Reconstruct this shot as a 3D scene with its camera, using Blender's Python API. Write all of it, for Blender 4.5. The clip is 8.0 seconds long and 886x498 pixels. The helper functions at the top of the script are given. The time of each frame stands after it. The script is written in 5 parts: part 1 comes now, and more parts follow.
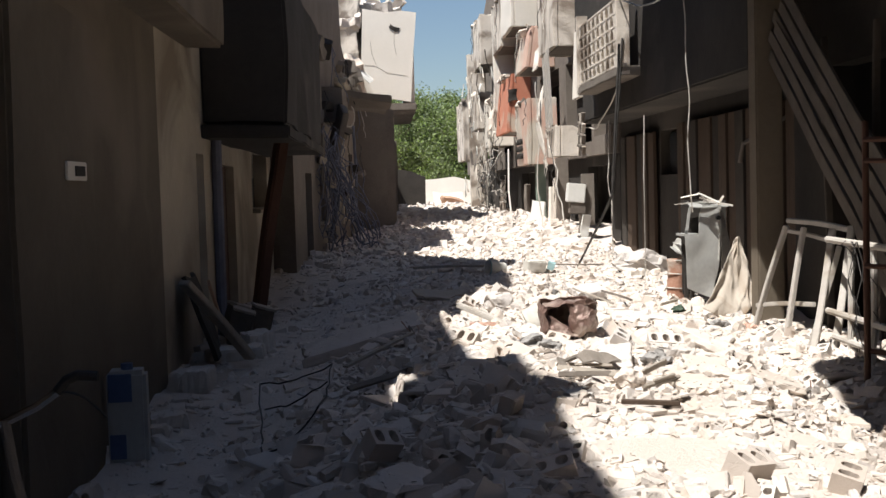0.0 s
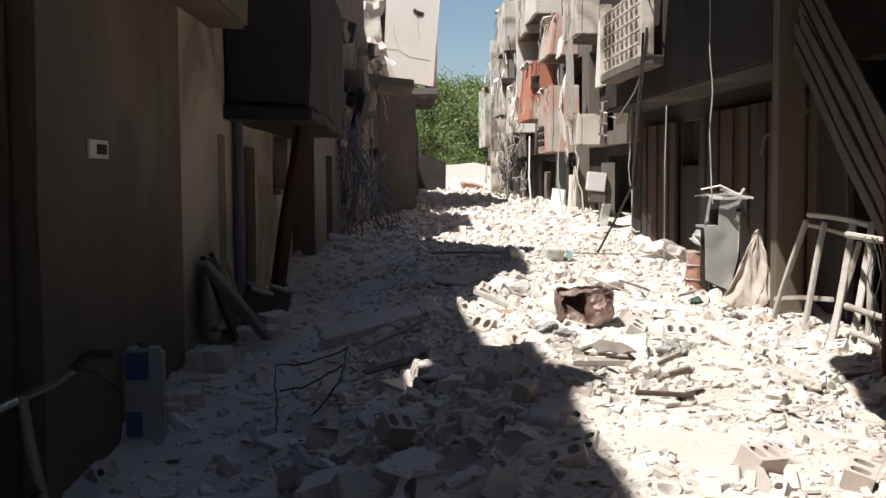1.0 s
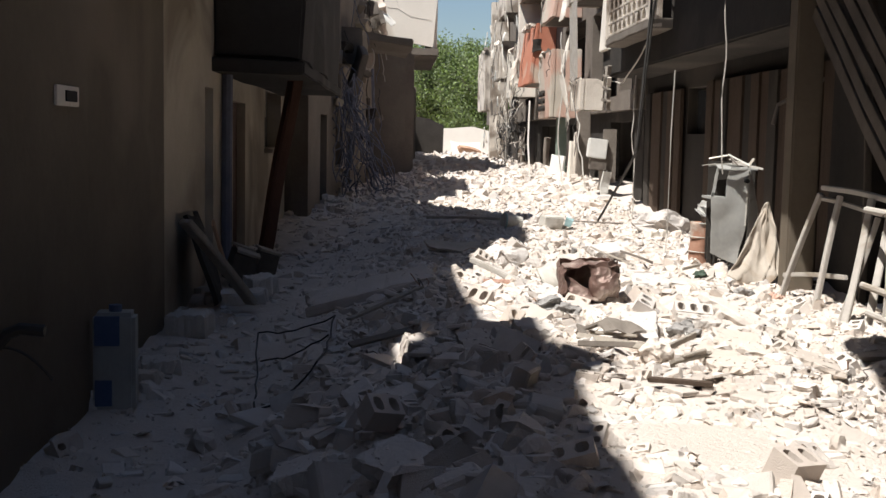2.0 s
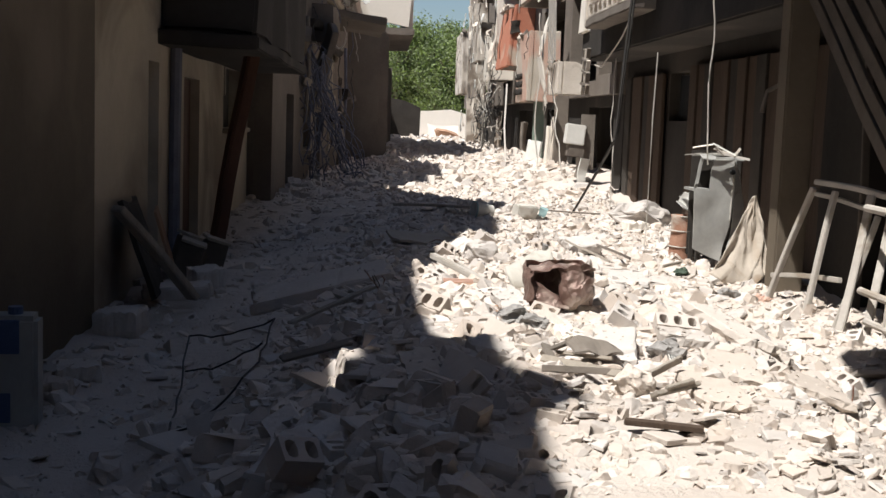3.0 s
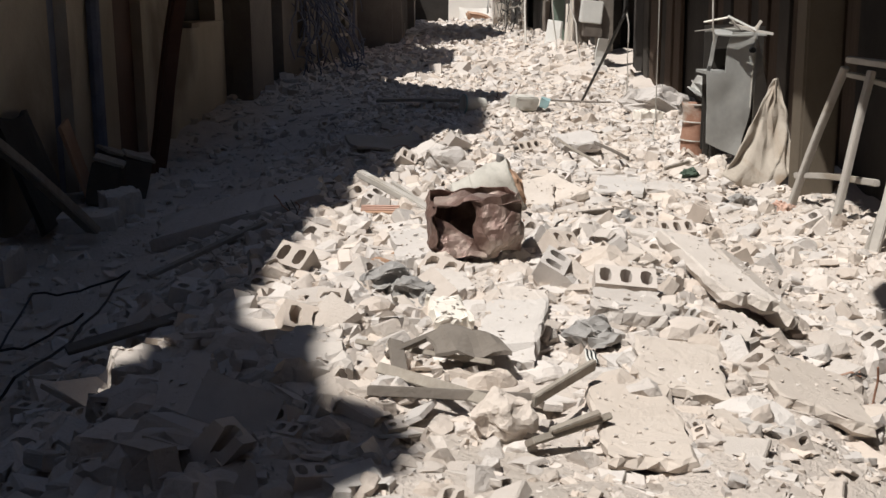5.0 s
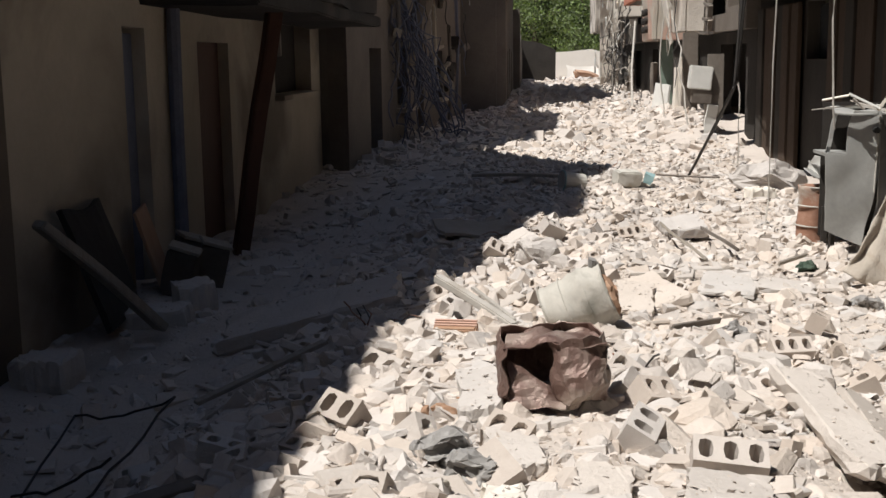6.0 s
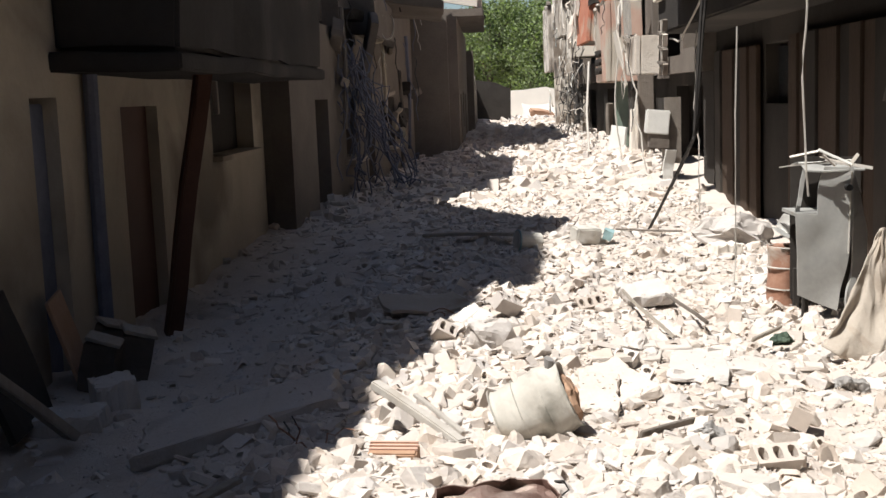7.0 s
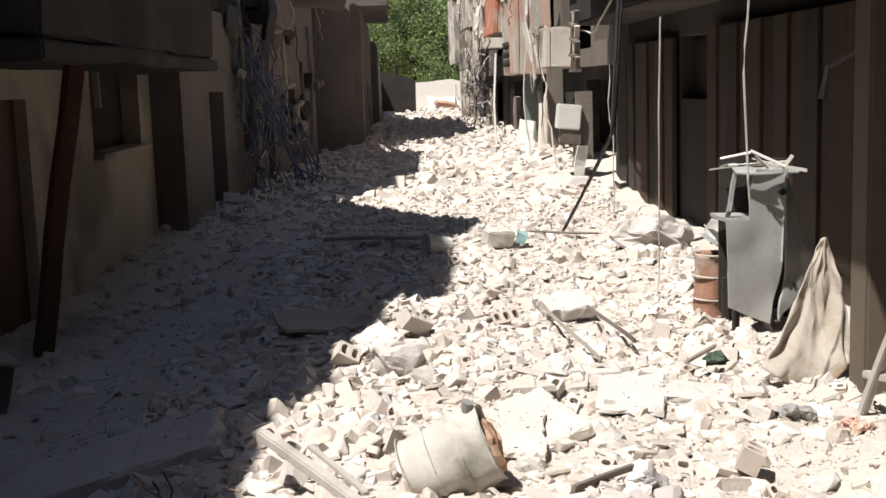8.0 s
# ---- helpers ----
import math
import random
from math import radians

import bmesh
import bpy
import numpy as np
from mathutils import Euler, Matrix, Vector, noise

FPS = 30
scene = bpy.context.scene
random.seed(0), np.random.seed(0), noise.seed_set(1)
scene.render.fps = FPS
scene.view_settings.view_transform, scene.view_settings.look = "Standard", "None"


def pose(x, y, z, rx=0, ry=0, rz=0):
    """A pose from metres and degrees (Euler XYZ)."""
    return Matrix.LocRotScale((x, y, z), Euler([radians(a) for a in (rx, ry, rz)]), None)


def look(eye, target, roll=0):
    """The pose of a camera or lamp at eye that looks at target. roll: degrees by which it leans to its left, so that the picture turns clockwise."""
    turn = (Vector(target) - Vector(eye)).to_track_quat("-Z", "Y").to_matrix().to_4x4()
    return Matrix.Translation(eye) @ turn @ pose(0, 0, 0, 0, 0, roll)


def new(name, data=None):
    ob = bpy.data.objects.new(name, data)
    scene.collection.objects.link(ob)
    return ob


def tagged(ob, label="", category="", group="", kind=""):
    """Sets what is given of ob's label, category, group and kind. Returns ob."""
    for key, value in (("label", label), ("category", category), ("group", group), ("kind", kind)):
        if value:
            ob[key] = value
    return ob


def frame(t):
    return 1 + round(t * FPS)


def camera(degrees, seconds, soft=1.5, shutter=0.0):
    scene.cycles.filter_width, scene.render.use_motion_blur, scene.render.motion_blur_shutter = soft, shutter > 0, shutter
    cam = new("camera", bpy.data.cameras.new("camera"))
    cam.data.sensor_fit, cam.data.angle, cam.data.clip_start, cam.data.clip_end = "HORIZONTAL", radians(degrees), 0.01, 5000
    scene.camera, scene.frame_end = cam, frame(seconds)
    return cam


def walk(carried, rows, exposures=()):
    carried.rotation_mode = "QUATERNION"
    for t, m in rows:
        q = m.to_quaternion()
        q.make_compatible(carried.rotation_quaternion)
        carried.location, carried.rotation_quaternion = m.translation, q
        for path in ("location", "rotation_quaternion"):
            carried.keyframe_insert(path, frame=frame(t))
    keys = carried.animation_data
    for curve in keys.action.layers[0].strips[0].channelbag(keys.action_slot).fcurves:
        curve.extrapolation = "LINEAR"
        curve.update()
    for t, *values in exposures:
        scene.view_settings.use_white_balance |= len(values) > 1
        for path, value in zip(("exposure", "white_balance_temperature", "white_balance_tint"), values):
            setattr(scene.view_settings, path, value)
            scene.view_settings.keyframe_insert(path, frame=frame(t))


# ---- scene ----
cam = camera(42.0, 8.0)
PATH = [
    (0, (-0.238, 1.203, 2.099), (-0.134, 3.197, 1.991), -1.7),
    (0.5, (-0.247, 1.172, 2.101), (-0.162, 3.167, 1.984), -1.0),
    (1, (-0.232, 1.193, 2.106), (-0.161, 3.188, 1.973), -0.4),
    (1.5, (-0.251, 1.353, 2.091), (-0.191, 3.346, 1.93), 0.6),
    (2.8, (-0.053, 2.642, 2.06), (0.061, 4.626, 1.835), 2.0),
    (3, (-0.005, 2.798, 2.079), (0.114, 4.782, 1.856), 2.1),
    (3.5, (0.177, 3.23, 2.049), (0.37, 5.205, 1.798), -0.2),
    (4, (0.408, 3.644, 2.062), (0.55, 5.615, 1.747), -0.4),
    (4.2, (0.48, 3.851, 2.017), (0.618, 5.817, 1.676), -1.7),
    (5.3, (1.063, 4.975, 2.127), (1.036, 6.917, 1.65), -0.5),
    (5.5, (1.096, 5.103, 2.172), (1.02, 7.035, 1.659), -1.2),
    (5.8, (1.096, 5.341, 2.196), (0.977, 7.286, 1.748), -0.2),
    (5.9, (1.113, 5.381, 2.235), (0.967, 7.343, 1.876), -0.6),
    (6, (1.085, 5.518, 2.277), (0.933, 7.485, 1.952), -0.8),
    (6.5, (1.12, 5.932, 2.417), (1.034, 7.911, 2.142), -3.1),
    (7, (1.173, 6.397, 2.494), (1.088, 8.378, 2.23), -2.2),
    (7.5, (1.11, 6.936, 2.506), (1.069, 8.916, 2.227), -0.7),
    (8, (1.169, 7.367, 2.519), (1.247, 9.345, 2.235), -1.9),
]
walk(cam, [(t, look(eye, target, roll)) for t, eye, target, roll in PATH], exposures=[(0, 0.98), (1.5, 0.96), (3.0, 0.77), (3.5, 0.68), (4.2, 0.54), (5.3, 0.31), (5.5, 0.30), (6.0, 0.40), (6.5, 0.78), (7.0, 0.83), (8, 0.80)])

# ---- light ----
world = bpy.data.worlds.new("sky")
scene.world = world
world.use_nodes = True
wn = world.node_tree.nodes
sky = wn.new("ShaderNodeTexSky")
sky.sky_type, sky.sun_disc = "NISHITA", False
SUN = Vector((0.390, 0.30, -1.0)).normalized()          # the way the sunlight travels
sky.sun_elevation = math.asin(-SUN.z)
sky.sun_rotation = math.atan2(-SUN.x, -SUN.y)
sky.air_density, sky.dust_density, sky.ozone_density = 1.0, 0.5, 2.6
wn["Background"].inputs["Strength"].default_value = 0.049
world.node_tree.links.new(sky.outputs[0], wn["Background"].inputs[0])
sun = new("sun", bpy.data.lights.new("sun", "SUN"))
sun.data.energy, sun.data.angle, sun.data.color = 4.4, radians(0.53), (1.0, 0.965, 0.92)
sun.matrix_world = look((0, 0, 30), Vector((0, 0, 30)) + SUN)


# ---- materials ----
def mat(name, a, b, rough=0.9, scale=3.0, fine=40.0, bump=0.3, spread=0.0, metal=0.0, stain=None, stain_at=0.6, stretch=(1, 1, 1)):
    """A surface of two tones a and b: broad patches, fine grain, relief, a spread of value between pieces, and stains."""
    m = bpy.data.materials.new(name)
    m.use_nodes = True
    n, l = m.node_tree.nodes, m.node_tree.links
    p = n["Principled BSDF"]
    co = n.new("ShaderNodeNewGeometry") if spread else n.new("ShaderNodeTexCoord")
    src = n.new("ShaderNodeTexCoord").outputs["Object"]
    mp = n.new("ShaderNodeMapping")
    mp.inputs["Scale"].default_value = stretch
    l.new(src, mp.inputs[0])
    big, small = n.new("ShaderNodeTexNoise"), n.new("ShaderNodeTexNoise")
    for tex, s, d in ((big, scale, 5), (small, fine, 6)):
        tex.inputs["Scale"].default_value, tex.inputs["Detail"].default_value = s, d
        tex.inputs["Roughness"].default_value = 0.65
        l.new(mp.outputs[0], tex.inputs["Vector"])
    mix = n.new("ShaderNodeMix")
    mix.data_type = "RGBA"
    mix.inputs["A"].default_value, mix.inputs["B"].default_value = (*a, 1), (*b, 1)
    add = n.new("ShaderNodeMath")
    add.operation = "MULTIPLY_ADD"
    add.inputs[1].default_value, add.inputs[2].default_value = 0.6, -0.05
    l.new(small.outputs[0], add.inputs[0])
    add2 = n.new("ShaderNodeMath")
    add2.operation = "MULTIPLY_ADD"
    add2.inputs[1].default_value = 1.6
    sub = n.new("ShaderNodeMath")
    sub.operation, sub.inputs[1].default_value = "SUBTRACT", 0.4
    l.new(big.outputs[0], sub.inputs[0])
    l.new(sub.outputs[0], add2.inputs[0])
    l.new(add.outputs[0], add2.inputs[2])
    add2.use_clamp = True
    l.new(add2.outputs[0], mix.inputs["Factor"])
    col = mix.outputs["Result"]
    if stain:
        st = n.new("ShaderNodeTexNoise")
        st.inputs["Scale"].default_value, st.inputs["Detail"].default_value = scale * 0.55, 8
        st.inputs["Distortion"].default_value = 0.6
        l.new(mp.outputs[0], st.inputs["Vector"])
        ramp = n.new("ShaderNodeMapRange")
        ramp.inputs["From Min"].default_value, ramp.inputs["From Max"].default_value = stain_at - 0.06, stain_at + 0.08
        l.new(st.outputs[0], ramp.inputs[0])
        m2 = n.new("ShaderNodeMix")
        m2.data_type = "RGBA"
        m2.inputs["B"].default_value = (*stain, 1)
        l.new(ramp.outputs[0], m2.inputs["Factor"])
        l.new(col, m2.inputs["A"])
        col = m2.outputs["Result"]
    if spread:
        ob = n.new("ShaderNodeObjectInfo")
        s = n.new("ShaderNodeMath")
        s.operation = "ADD"
        l.new(ob.outputs["Random"], s.inputs[0])
        l.new(co.outputs["Random Per Island"], s.inputs[1])
        fr = n.new("ShaderNodeMath")
        fr.operation = "FRACT"
        l.new(s.outputs[0], fr.inputs[0])
        hsv = n.new("ShaderNodeHueSaturation")
        rng = n.new("ShaderNodeMapRange")
        rng.inputs["To Min"].default_value, rng.inputs["To Max"].default_value = 1 - spread, 1 + spread * 0.55
        l.new(fr.outputs[0], rng.inputs[0])
        l.new(rng.outputs[0], hsv.inputs["Value"])
        sat = n.new("ShaderNodeMapRange")
        sat.inputs["To Min"].default_value, sat.inputs["To Max"].default_value = 1.25, 0.6
        wrap = n.new("ShaderNodeMath")
        wrap.operation = "MULTIPLY"
        wrap.inputs[1].default_value = 7.3
        l.new(fr.outputs[0], wrap.inputs[0])
        fr2 = n.new("ShaderNodeMath")
        fr2.operation = "FRACT"
        l.new(wrap.outputs[0], fr2.inputs[0])
        l.new(fr2.outputs[0], sat.inputs[0])
        l.new(sat.outputs[0], hsv.inputs["Saturation"])
        l.new(col, hsv.inputs["Color"])
        col = hsv.outputs[0]
    l.new(col, p.inputs["Base Color"])
    p.inputs["Roughness"].default_value, p.inputs["Metallic"].default_value = rough, metal
    p.inputs["Specular IOR Level"].default_value = 0.25 if not metal else 0.5
    if bump:
        bp = n.new("ShaderNodeBump")
        bp.inputs["Strength"].default_value, bp.inputs["Distance"].default_value = bump, 0.02
        l.new(small.outputs[0], bp.inputs["Height"])
        l.new(bp.outputs[0], p.inputs["Normal"])
    return m


DUST = mat("rubble_dust", (0.505, 0.442, 0.39), (0.61, 0.548, 0.492), scale=1.3, fine=34, bump=1.0, stain=(0.37, 0.325, 0.28), stain_at=0.63)
RUBBLE = mat("broken_concrete", (0.535, 0.468, 0.412), (0.65, 0.588, 0.53), scale=4, fine=45, bump=0.6, spread=0.2)
BLOCK = mat("cinder_block", (0.505, 0.443, 0.393), (0.61, 0.548, 0.492), scale=5, fine=90, bump=0.4, spread=0.15)
SLAB = mat("cement_slab", (0.50, 0.445, 0.395), (0.61, 0.552, 0.498), scale=2, fine=30, bump=0.5, spread=0.1, stain=(0.36, 0.32, 0.27), stain_at=0.63)
# Dirty cream plaster, its base darkened below cream to carry the walls' shade.
PLASTER = mat("dirty_plaster_shade_dark", (0.115, 0.094, 0.07), (0.17, 0.14, 0.106), scale=0.9, fine=14, bump=0.3, stain=(0.19, 0.155, 0.12), stain_at=0.6)
WORN = mat("worn_cream_plaster", (0.40, 0.345, 0.265), (0.52, 0.45, 0.355), scale=0.8, fine=14, bump=0.4, stain=(0.24, 0.20, 0.155), stain_at=0.57)
PALE = mat("pale_plaster", (0.69, 0.64, 0.565), (0.79, 0.74, 0.665), scale=0.7, fine=12, bump=0.25, stain=(0.42, 0.36, 0.28), stain_at=0.64)
# Dark concrete; shade of lower storeys and of voids is put into it.
DARKCONCRETE = mat("dark_concrete_and_shade", (0.125, 0.106, 0.09), (0.22, 0.19, 0.162), scale=0.9, fine=14, bump=0.5, stain=(0.18, 0.155, 0.13), stain_at=0.62)
# Board tone taken down to stand in for the shop recess's shade.
DARKBOARD = mat("shade_darkened_board", (0.075, 0.064, 0.054), (0.14, 0.118, 0.10), scale=2, fine=25, bump=0.4)
# Near-black tone; on several walls, recesses and openings it stands in for shade.
NEARBLACK = mat("near_black_and_shade", (0.026, 0.023, 0.02), (0.055, 0.048, 0.042), scale=0.8, fine=10, bump=0.4, stain=(0.075, 0.065, 0.055), stain_at=0.62)
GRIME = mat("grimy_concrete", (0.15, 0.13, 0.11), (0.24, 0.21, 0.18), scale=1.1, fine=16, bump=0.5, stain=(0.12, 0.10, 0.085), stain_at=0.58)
BEIGE = mat("beige_concrete", (0.56, 0.50, 0.43), (0.71, 0.65, 0.575), scale=1.9, fine=18, bump=0.6, stain=(0.25, 0.205, 0.165), stain_at=0.535)
PINK = mat("faded_pink_paint", (0.50, 0.31, 0.245), (0.56, 0.42, 0.34), scale=1.5, fine=16, bump=0.3, stain=(0.50, 0.45, 0.38), stain_at=0.55)
RED = mat("terracotta_paint", (0.46, 0.17, 0.105), (0.52, 0.25, 0.17), scale=1.6, fine=18, bump=0.3, stain=(0.50, 0.40, 0.32), stain_at=0.64)
WOOD = mat("dusty_wood", (0.27, 0.235, 0.195), (0.42, 0.38, 0.325), scale=3, fine=30, bump=0.4, stretch=(8, 8, 0.8))
DARKWOOD = mat("dark_wood", (0.055, 0.038, 0.028), (0.1, 0.07, 0.05), scale=3, fine=25, bump=0.4, stretch=(8, 8, 0.8))
BROWNDOOR = mat("rust_brown_steel", (0.075, 0.035, 0.024), (0.12, 0.06, 0.04), scale=2, fine=25, bump=0.3, rough=0.7)
WHITEWOOD = mat("white_painted_frame", (0.36, 0.33, 0.295), (0.52, 0.49, 0.445), scale=4, fine=30, bump=0.3, rough=0.6, stain=(0.30, 0.26, 0.21), stain_at=0.6)
RUST = mat("rusty_tin", (0.14, 0.085, 0.068), (0.25, 0.165, 0.138), scale=6, fine=40, bump=0.4, rough=0.42, metal=0.3, stain=(0.36, 0.29, 0.245), stain_at=0.525)
BARREL = mat("rusty_orange_drum", (0.26, 0.125, 0.08), (0.38, 0.235, 0.17), scale=7, fine=40, bump=0.3, rough=0.7, stain=(0.46, 0.40, 0.34), stain_at=0.55)
ZINC = mat("galvanised_sheet", (0.32, 0.32, 0.305), (0.45, 0.445, 0.42), scale=3, fine=25, bump=0.15, rough=0.55, metal=0.2, stain=(0.22, 0.20, 0.17), stain_at=0.6)
DUSTYDRUM = mat("dusty_grey_drum", (0.41, 0.39, 0.345), (0.53, 0.50, 0.445), scale=5, fine=30, bump=0.25, rough=0.7, stain=(0.25, 0.24, 0.205), stain_at=0.57)
CANVAS = mat("dusty_canvas", (0.39, 0.34, 0.285), (0.5, 0.45, 0.385), scale=3, fine=60, bump=0.5, stain=(0.30, 0.23, 0.165), stain_at=0.58)
WHITE = mat("white_plastic", (0.62, 0.61, 0.57), (0.74, 0.73, 0.69), scale=4, fine=30, bump=0.1, rough=0.5)
DUSTYWHITE = mat("dusty_white_plastic", (0.47, 0.45, 0.405), (0.6, 0.58, 0.53), scale=5, fine=30, bump=0.3, rough=0.75, stain=(0.30, 0.27, 0.225), stain_at=0.56)
BLUE = mat("blue_print", (0.06, 0.09, 0.17), (0.11, 0.15, 0.25), scale=6, fine=30, bump=0.1, rough=0.5)
TURQ = mat("turquoise_plastic", (0.22, 0.36, 0.37), (0.32, 0.44, 0.45), scale=6, fine=30, bump=0.1, rough=0.5)
GREEN = mat("green_cloth", (0.05, 0.075, 0.055), (0.09, 0.12, 0.09), scale=6, fine=30, bump=0.2)
GREYCLOTH = mat("grey_plastic_bag", (0.21, 0.20, 0.19), (0.36, 0.345, 0.325), scale=6, fine=30, bump=0.2, rough=0.45)
CABLE = mat("black_cable", (0.03, 0.028, 0.027), (0.06, 0.055, 0.05), scale=9, fine=40, bump=0.1, rough=0.6)
PALECABLE = mat("dusty_pale_cable", (0.40, 0.37, 0.33), (0.52, 0.49, 0.44), scale=9, fine=40, bump=0.1, rough=0.7)
BLUECABLE = mat("dusty_blue_grey_cable", (0.11, 0.12, 0.165), (0.19, 0.20, 0.25), scale=5, fine=40, bump=0.1, rough=0.7)
CHROME = mat("worn_chrome", (0.45, 0.45, 0.45), (0.6, 0.6, 0.6), scale=8, fine=40, bump=0.05, rough=0.25, metal=1.0)
BLACK = mat("black_rubber", (0.02, 0.02, 0.02), (0.04, 0.04, 0.04), scale=8, fine=40, bump=0.1, rough=0.7)
LEAF = mat("leaves", (0.11, 0.16, 0.045), (0.19, 0.245, 0.085), scale=0.5, fine=3, bump=0, rough=0.6, spread=0.3)
BARK = mat("bark", (0.09, 0.07, 0.05), (0.15, 0.12, 0.09), scale=3, fine=20, bump=0.6)
ORANGE = mat("orange_earth", (0.33, 0.19, 0.115), (0.44, 0.30, 0.21), scale=3, fine=20, bump=0.5)
GLASS = mat("dark_dusty_glass", (0.03, 0.035, 0.04), (0.06, 0.065, 0.07), scale=3, fine=20, bump=0.05, rough=0.25)
GREENPOLE = mat("dull_green_paint", (0.17, 0.22, 0.18), (0.25, 0.30, 0.25), scale=3, fine=20, bump=0.2, rough=0.6)


# ---- building blocks ----
def part(name, bm, material, parent=None, label=""):
    me = bpy.data.meshes.new(name)
    bm.to_mesh(me)
    bm.free()
    me.materials.append(material)
    ob = new(name, me)
    if parent:
        ob.parent = parent
    return tagged(ob, label) if label else ob


def thing(name, m, label, category, group="", kind=""):
    ob = new(name)
    ob.empty_display_size = 0.1
    ob.matrix_world = m
    return tagged(ob, label, category, group, kind)


def box(c, s, rot=(0, 0, 0), bm=None, bevel=0.0):
    """A box of size s round c, turned by degrees, its edges bevelled."""
    one = bmesh.new()
    bmesh.ops.create_cube(one, size=1)
    bmesh.ops.transform(one, matrix=Matrix.Diagonal((*s, 1)), verts=one.verts)
    if bevel:
        bmesh.ops.bevel(one, geom=one.edges[:], offset=bevel, segments=2, affect="EDGES")
    bmesh.ops.transform(one, matrix=pose(*c, *rot), verts=one.verts)
    if bm is None:
        return one
    tmp = bpy.data.meshes.new("tmp")
    one.to_mesh(tmp)
    one.free()
    bm.from_mesh(tmp)
    bpy.data.meshes.remove(tmp)
    return bm


def crumple(bm, amount, scale, seed=0, cuts=0):
    if cuts:
        bmesh.ops.subdivide_edges(bm, edges=bm.edges[:], cuts=cuts, use_grid_fill=True)
    for v in bm.verts:
        v.co += noise.noise_vector(v.co * scale + Vector((seed * 7.1, seed * 3.3, 0))) * amount
    return bm


def tube(pts, r, seg=6, bm=None):
    bm = bm or bmesh.new()
    pts = [Vector(p) for p in pts]
    rings = []
    for i, p in enumerate(pts):
        d = (pts[min(i + 1, len(pts) - 1)] - pts[max(i - 1, 0)]).normalized()
        q = d.to_track_quat("Z", "Y")
        rr = r[i] if isinstance(r, (list, tuple)) else r
        rings.append([bm.verts.new(p + q @ Vector((rr * math.cos(a), rr * math.sin(a), 0))) for a in np.linspace(0, 2 * math.pi, seg, endpoint=False)])
    for a, b in zip(rings, rings[1:]):
        for i in range(seg):
            bm.faces.new((a[i], a[(i + 1) % seg], b[(i + 1) % seg], b[i]))
    bm.faces.new(rings[0][::-1])
    bm.faces.new(rings[-1])
    return bm


def hang(a, b, sag=0.3, n=12, wob=0.0, seed=0):
    a, b = Vector(a), Vector(b)
    out = []
    for i in range(n + 1):
        k = i / n
        p = a.lerp(b, k) - Vector((0, 0, sag * 4 * k * (1 - k)))
        out.append(p + noise.noise_vector(Vector((k * 5, seed * 4.7, 1))) * wob * (1 if 0 < i < n else 0))
    return out


def prism(outline, x0, x1, axis="x"):
    """An outline of (y, z) points drawn out from x0 to x1 (axis 'x'), or of (x, z) points along y (axis 'y')."""
    bm = bmesh.new()
    f = (lambda p, k: (k, p[0], p[1])) if axis == "x" else (lambda p, k: (p[0], k, p[1]))
    a = [bm.verts.new(f(p, x0)) for p in outline]
    b = [bm.verts.new(f(p, x1)) for p in outline]
    bm.faces.new(a), bm.faces.new(b[::-1])
    for i in range(len(a)):
        j = (i + 1) % len(a)
        bm.faces.new((a[j], a[i], b[i], b[j]))
    bmesh.ops.recalc_face_normals(bm, faces=bm.faces[:])
    return bm


def wall_pieces(y0, y1, z0, tops, x0, x1, openings):
    """A wall along y with a ragged top (list of (y, z)) and real openings (ya, yb, za, zb), as one closed mesh."""
    top = lambda y: float(np.interp(y, [p[0] for p in tops], [p[1] for p in tops]))
    yc = sorted({round(v, 4) for v in (y0, y1, *[o[0] for o in openings], *[o[1] for o in openings], *[p[0] for p in tops if y0 < p[0] < y1])})
    zc = sorted({round(v, 4) for v in (z0, *[o[2] for o in openings], *[o[3] for o in openings])}) + [None]
    bm, made, edges = bmesh.new(), {}, {}

    def vert(y, z, x):
        k = (y, round(top(y), 4) if z is None else z, x)
        if k not in made:
            made[k] = bm.verts.new((k[2], k[0], k[1]))
        return made[k]
    for a, b in zip(yc, yc[1:]):
        zs = [z for z in zc[:-1] if z < min(top(a), top(b)) - 0.02] + [None]
        for c, d in zip(zs, zs[1:]):
            zm = c + 0.01
            if any(o[0] < (a + b) / 2 < o[1] and o[2] < zm < o[3] for o in openings):
                continue
            loop = ((a, c), (b, c), (b, d), (a, d))
            bm.faces.new([vert(*p, x1) for p in loop])
            bm.faces.new([vert(*p, x0) for p in loop[::-1]])
            for p, q in zip(loop, loop[1:] + loop[:1]):
                edges.setdefault(frozenset((p, q)), []).append((p, q))
    for use in edges.values():
        if len(use) == 1:
            p, q = use[0]
            bm.faces.new((vert(*q, x1), vert(*p, x1), vert(*p, x0), vert(*q, x0)))
    bmesh.ops.recalc_face_normals(bm, faces=bm.faces[:])
    return bm


def smooth(a, b, v):
    k = min(1.0, max(0.0, (v - a) / (b - a)))
    return k * k * (3 - 2 * k)


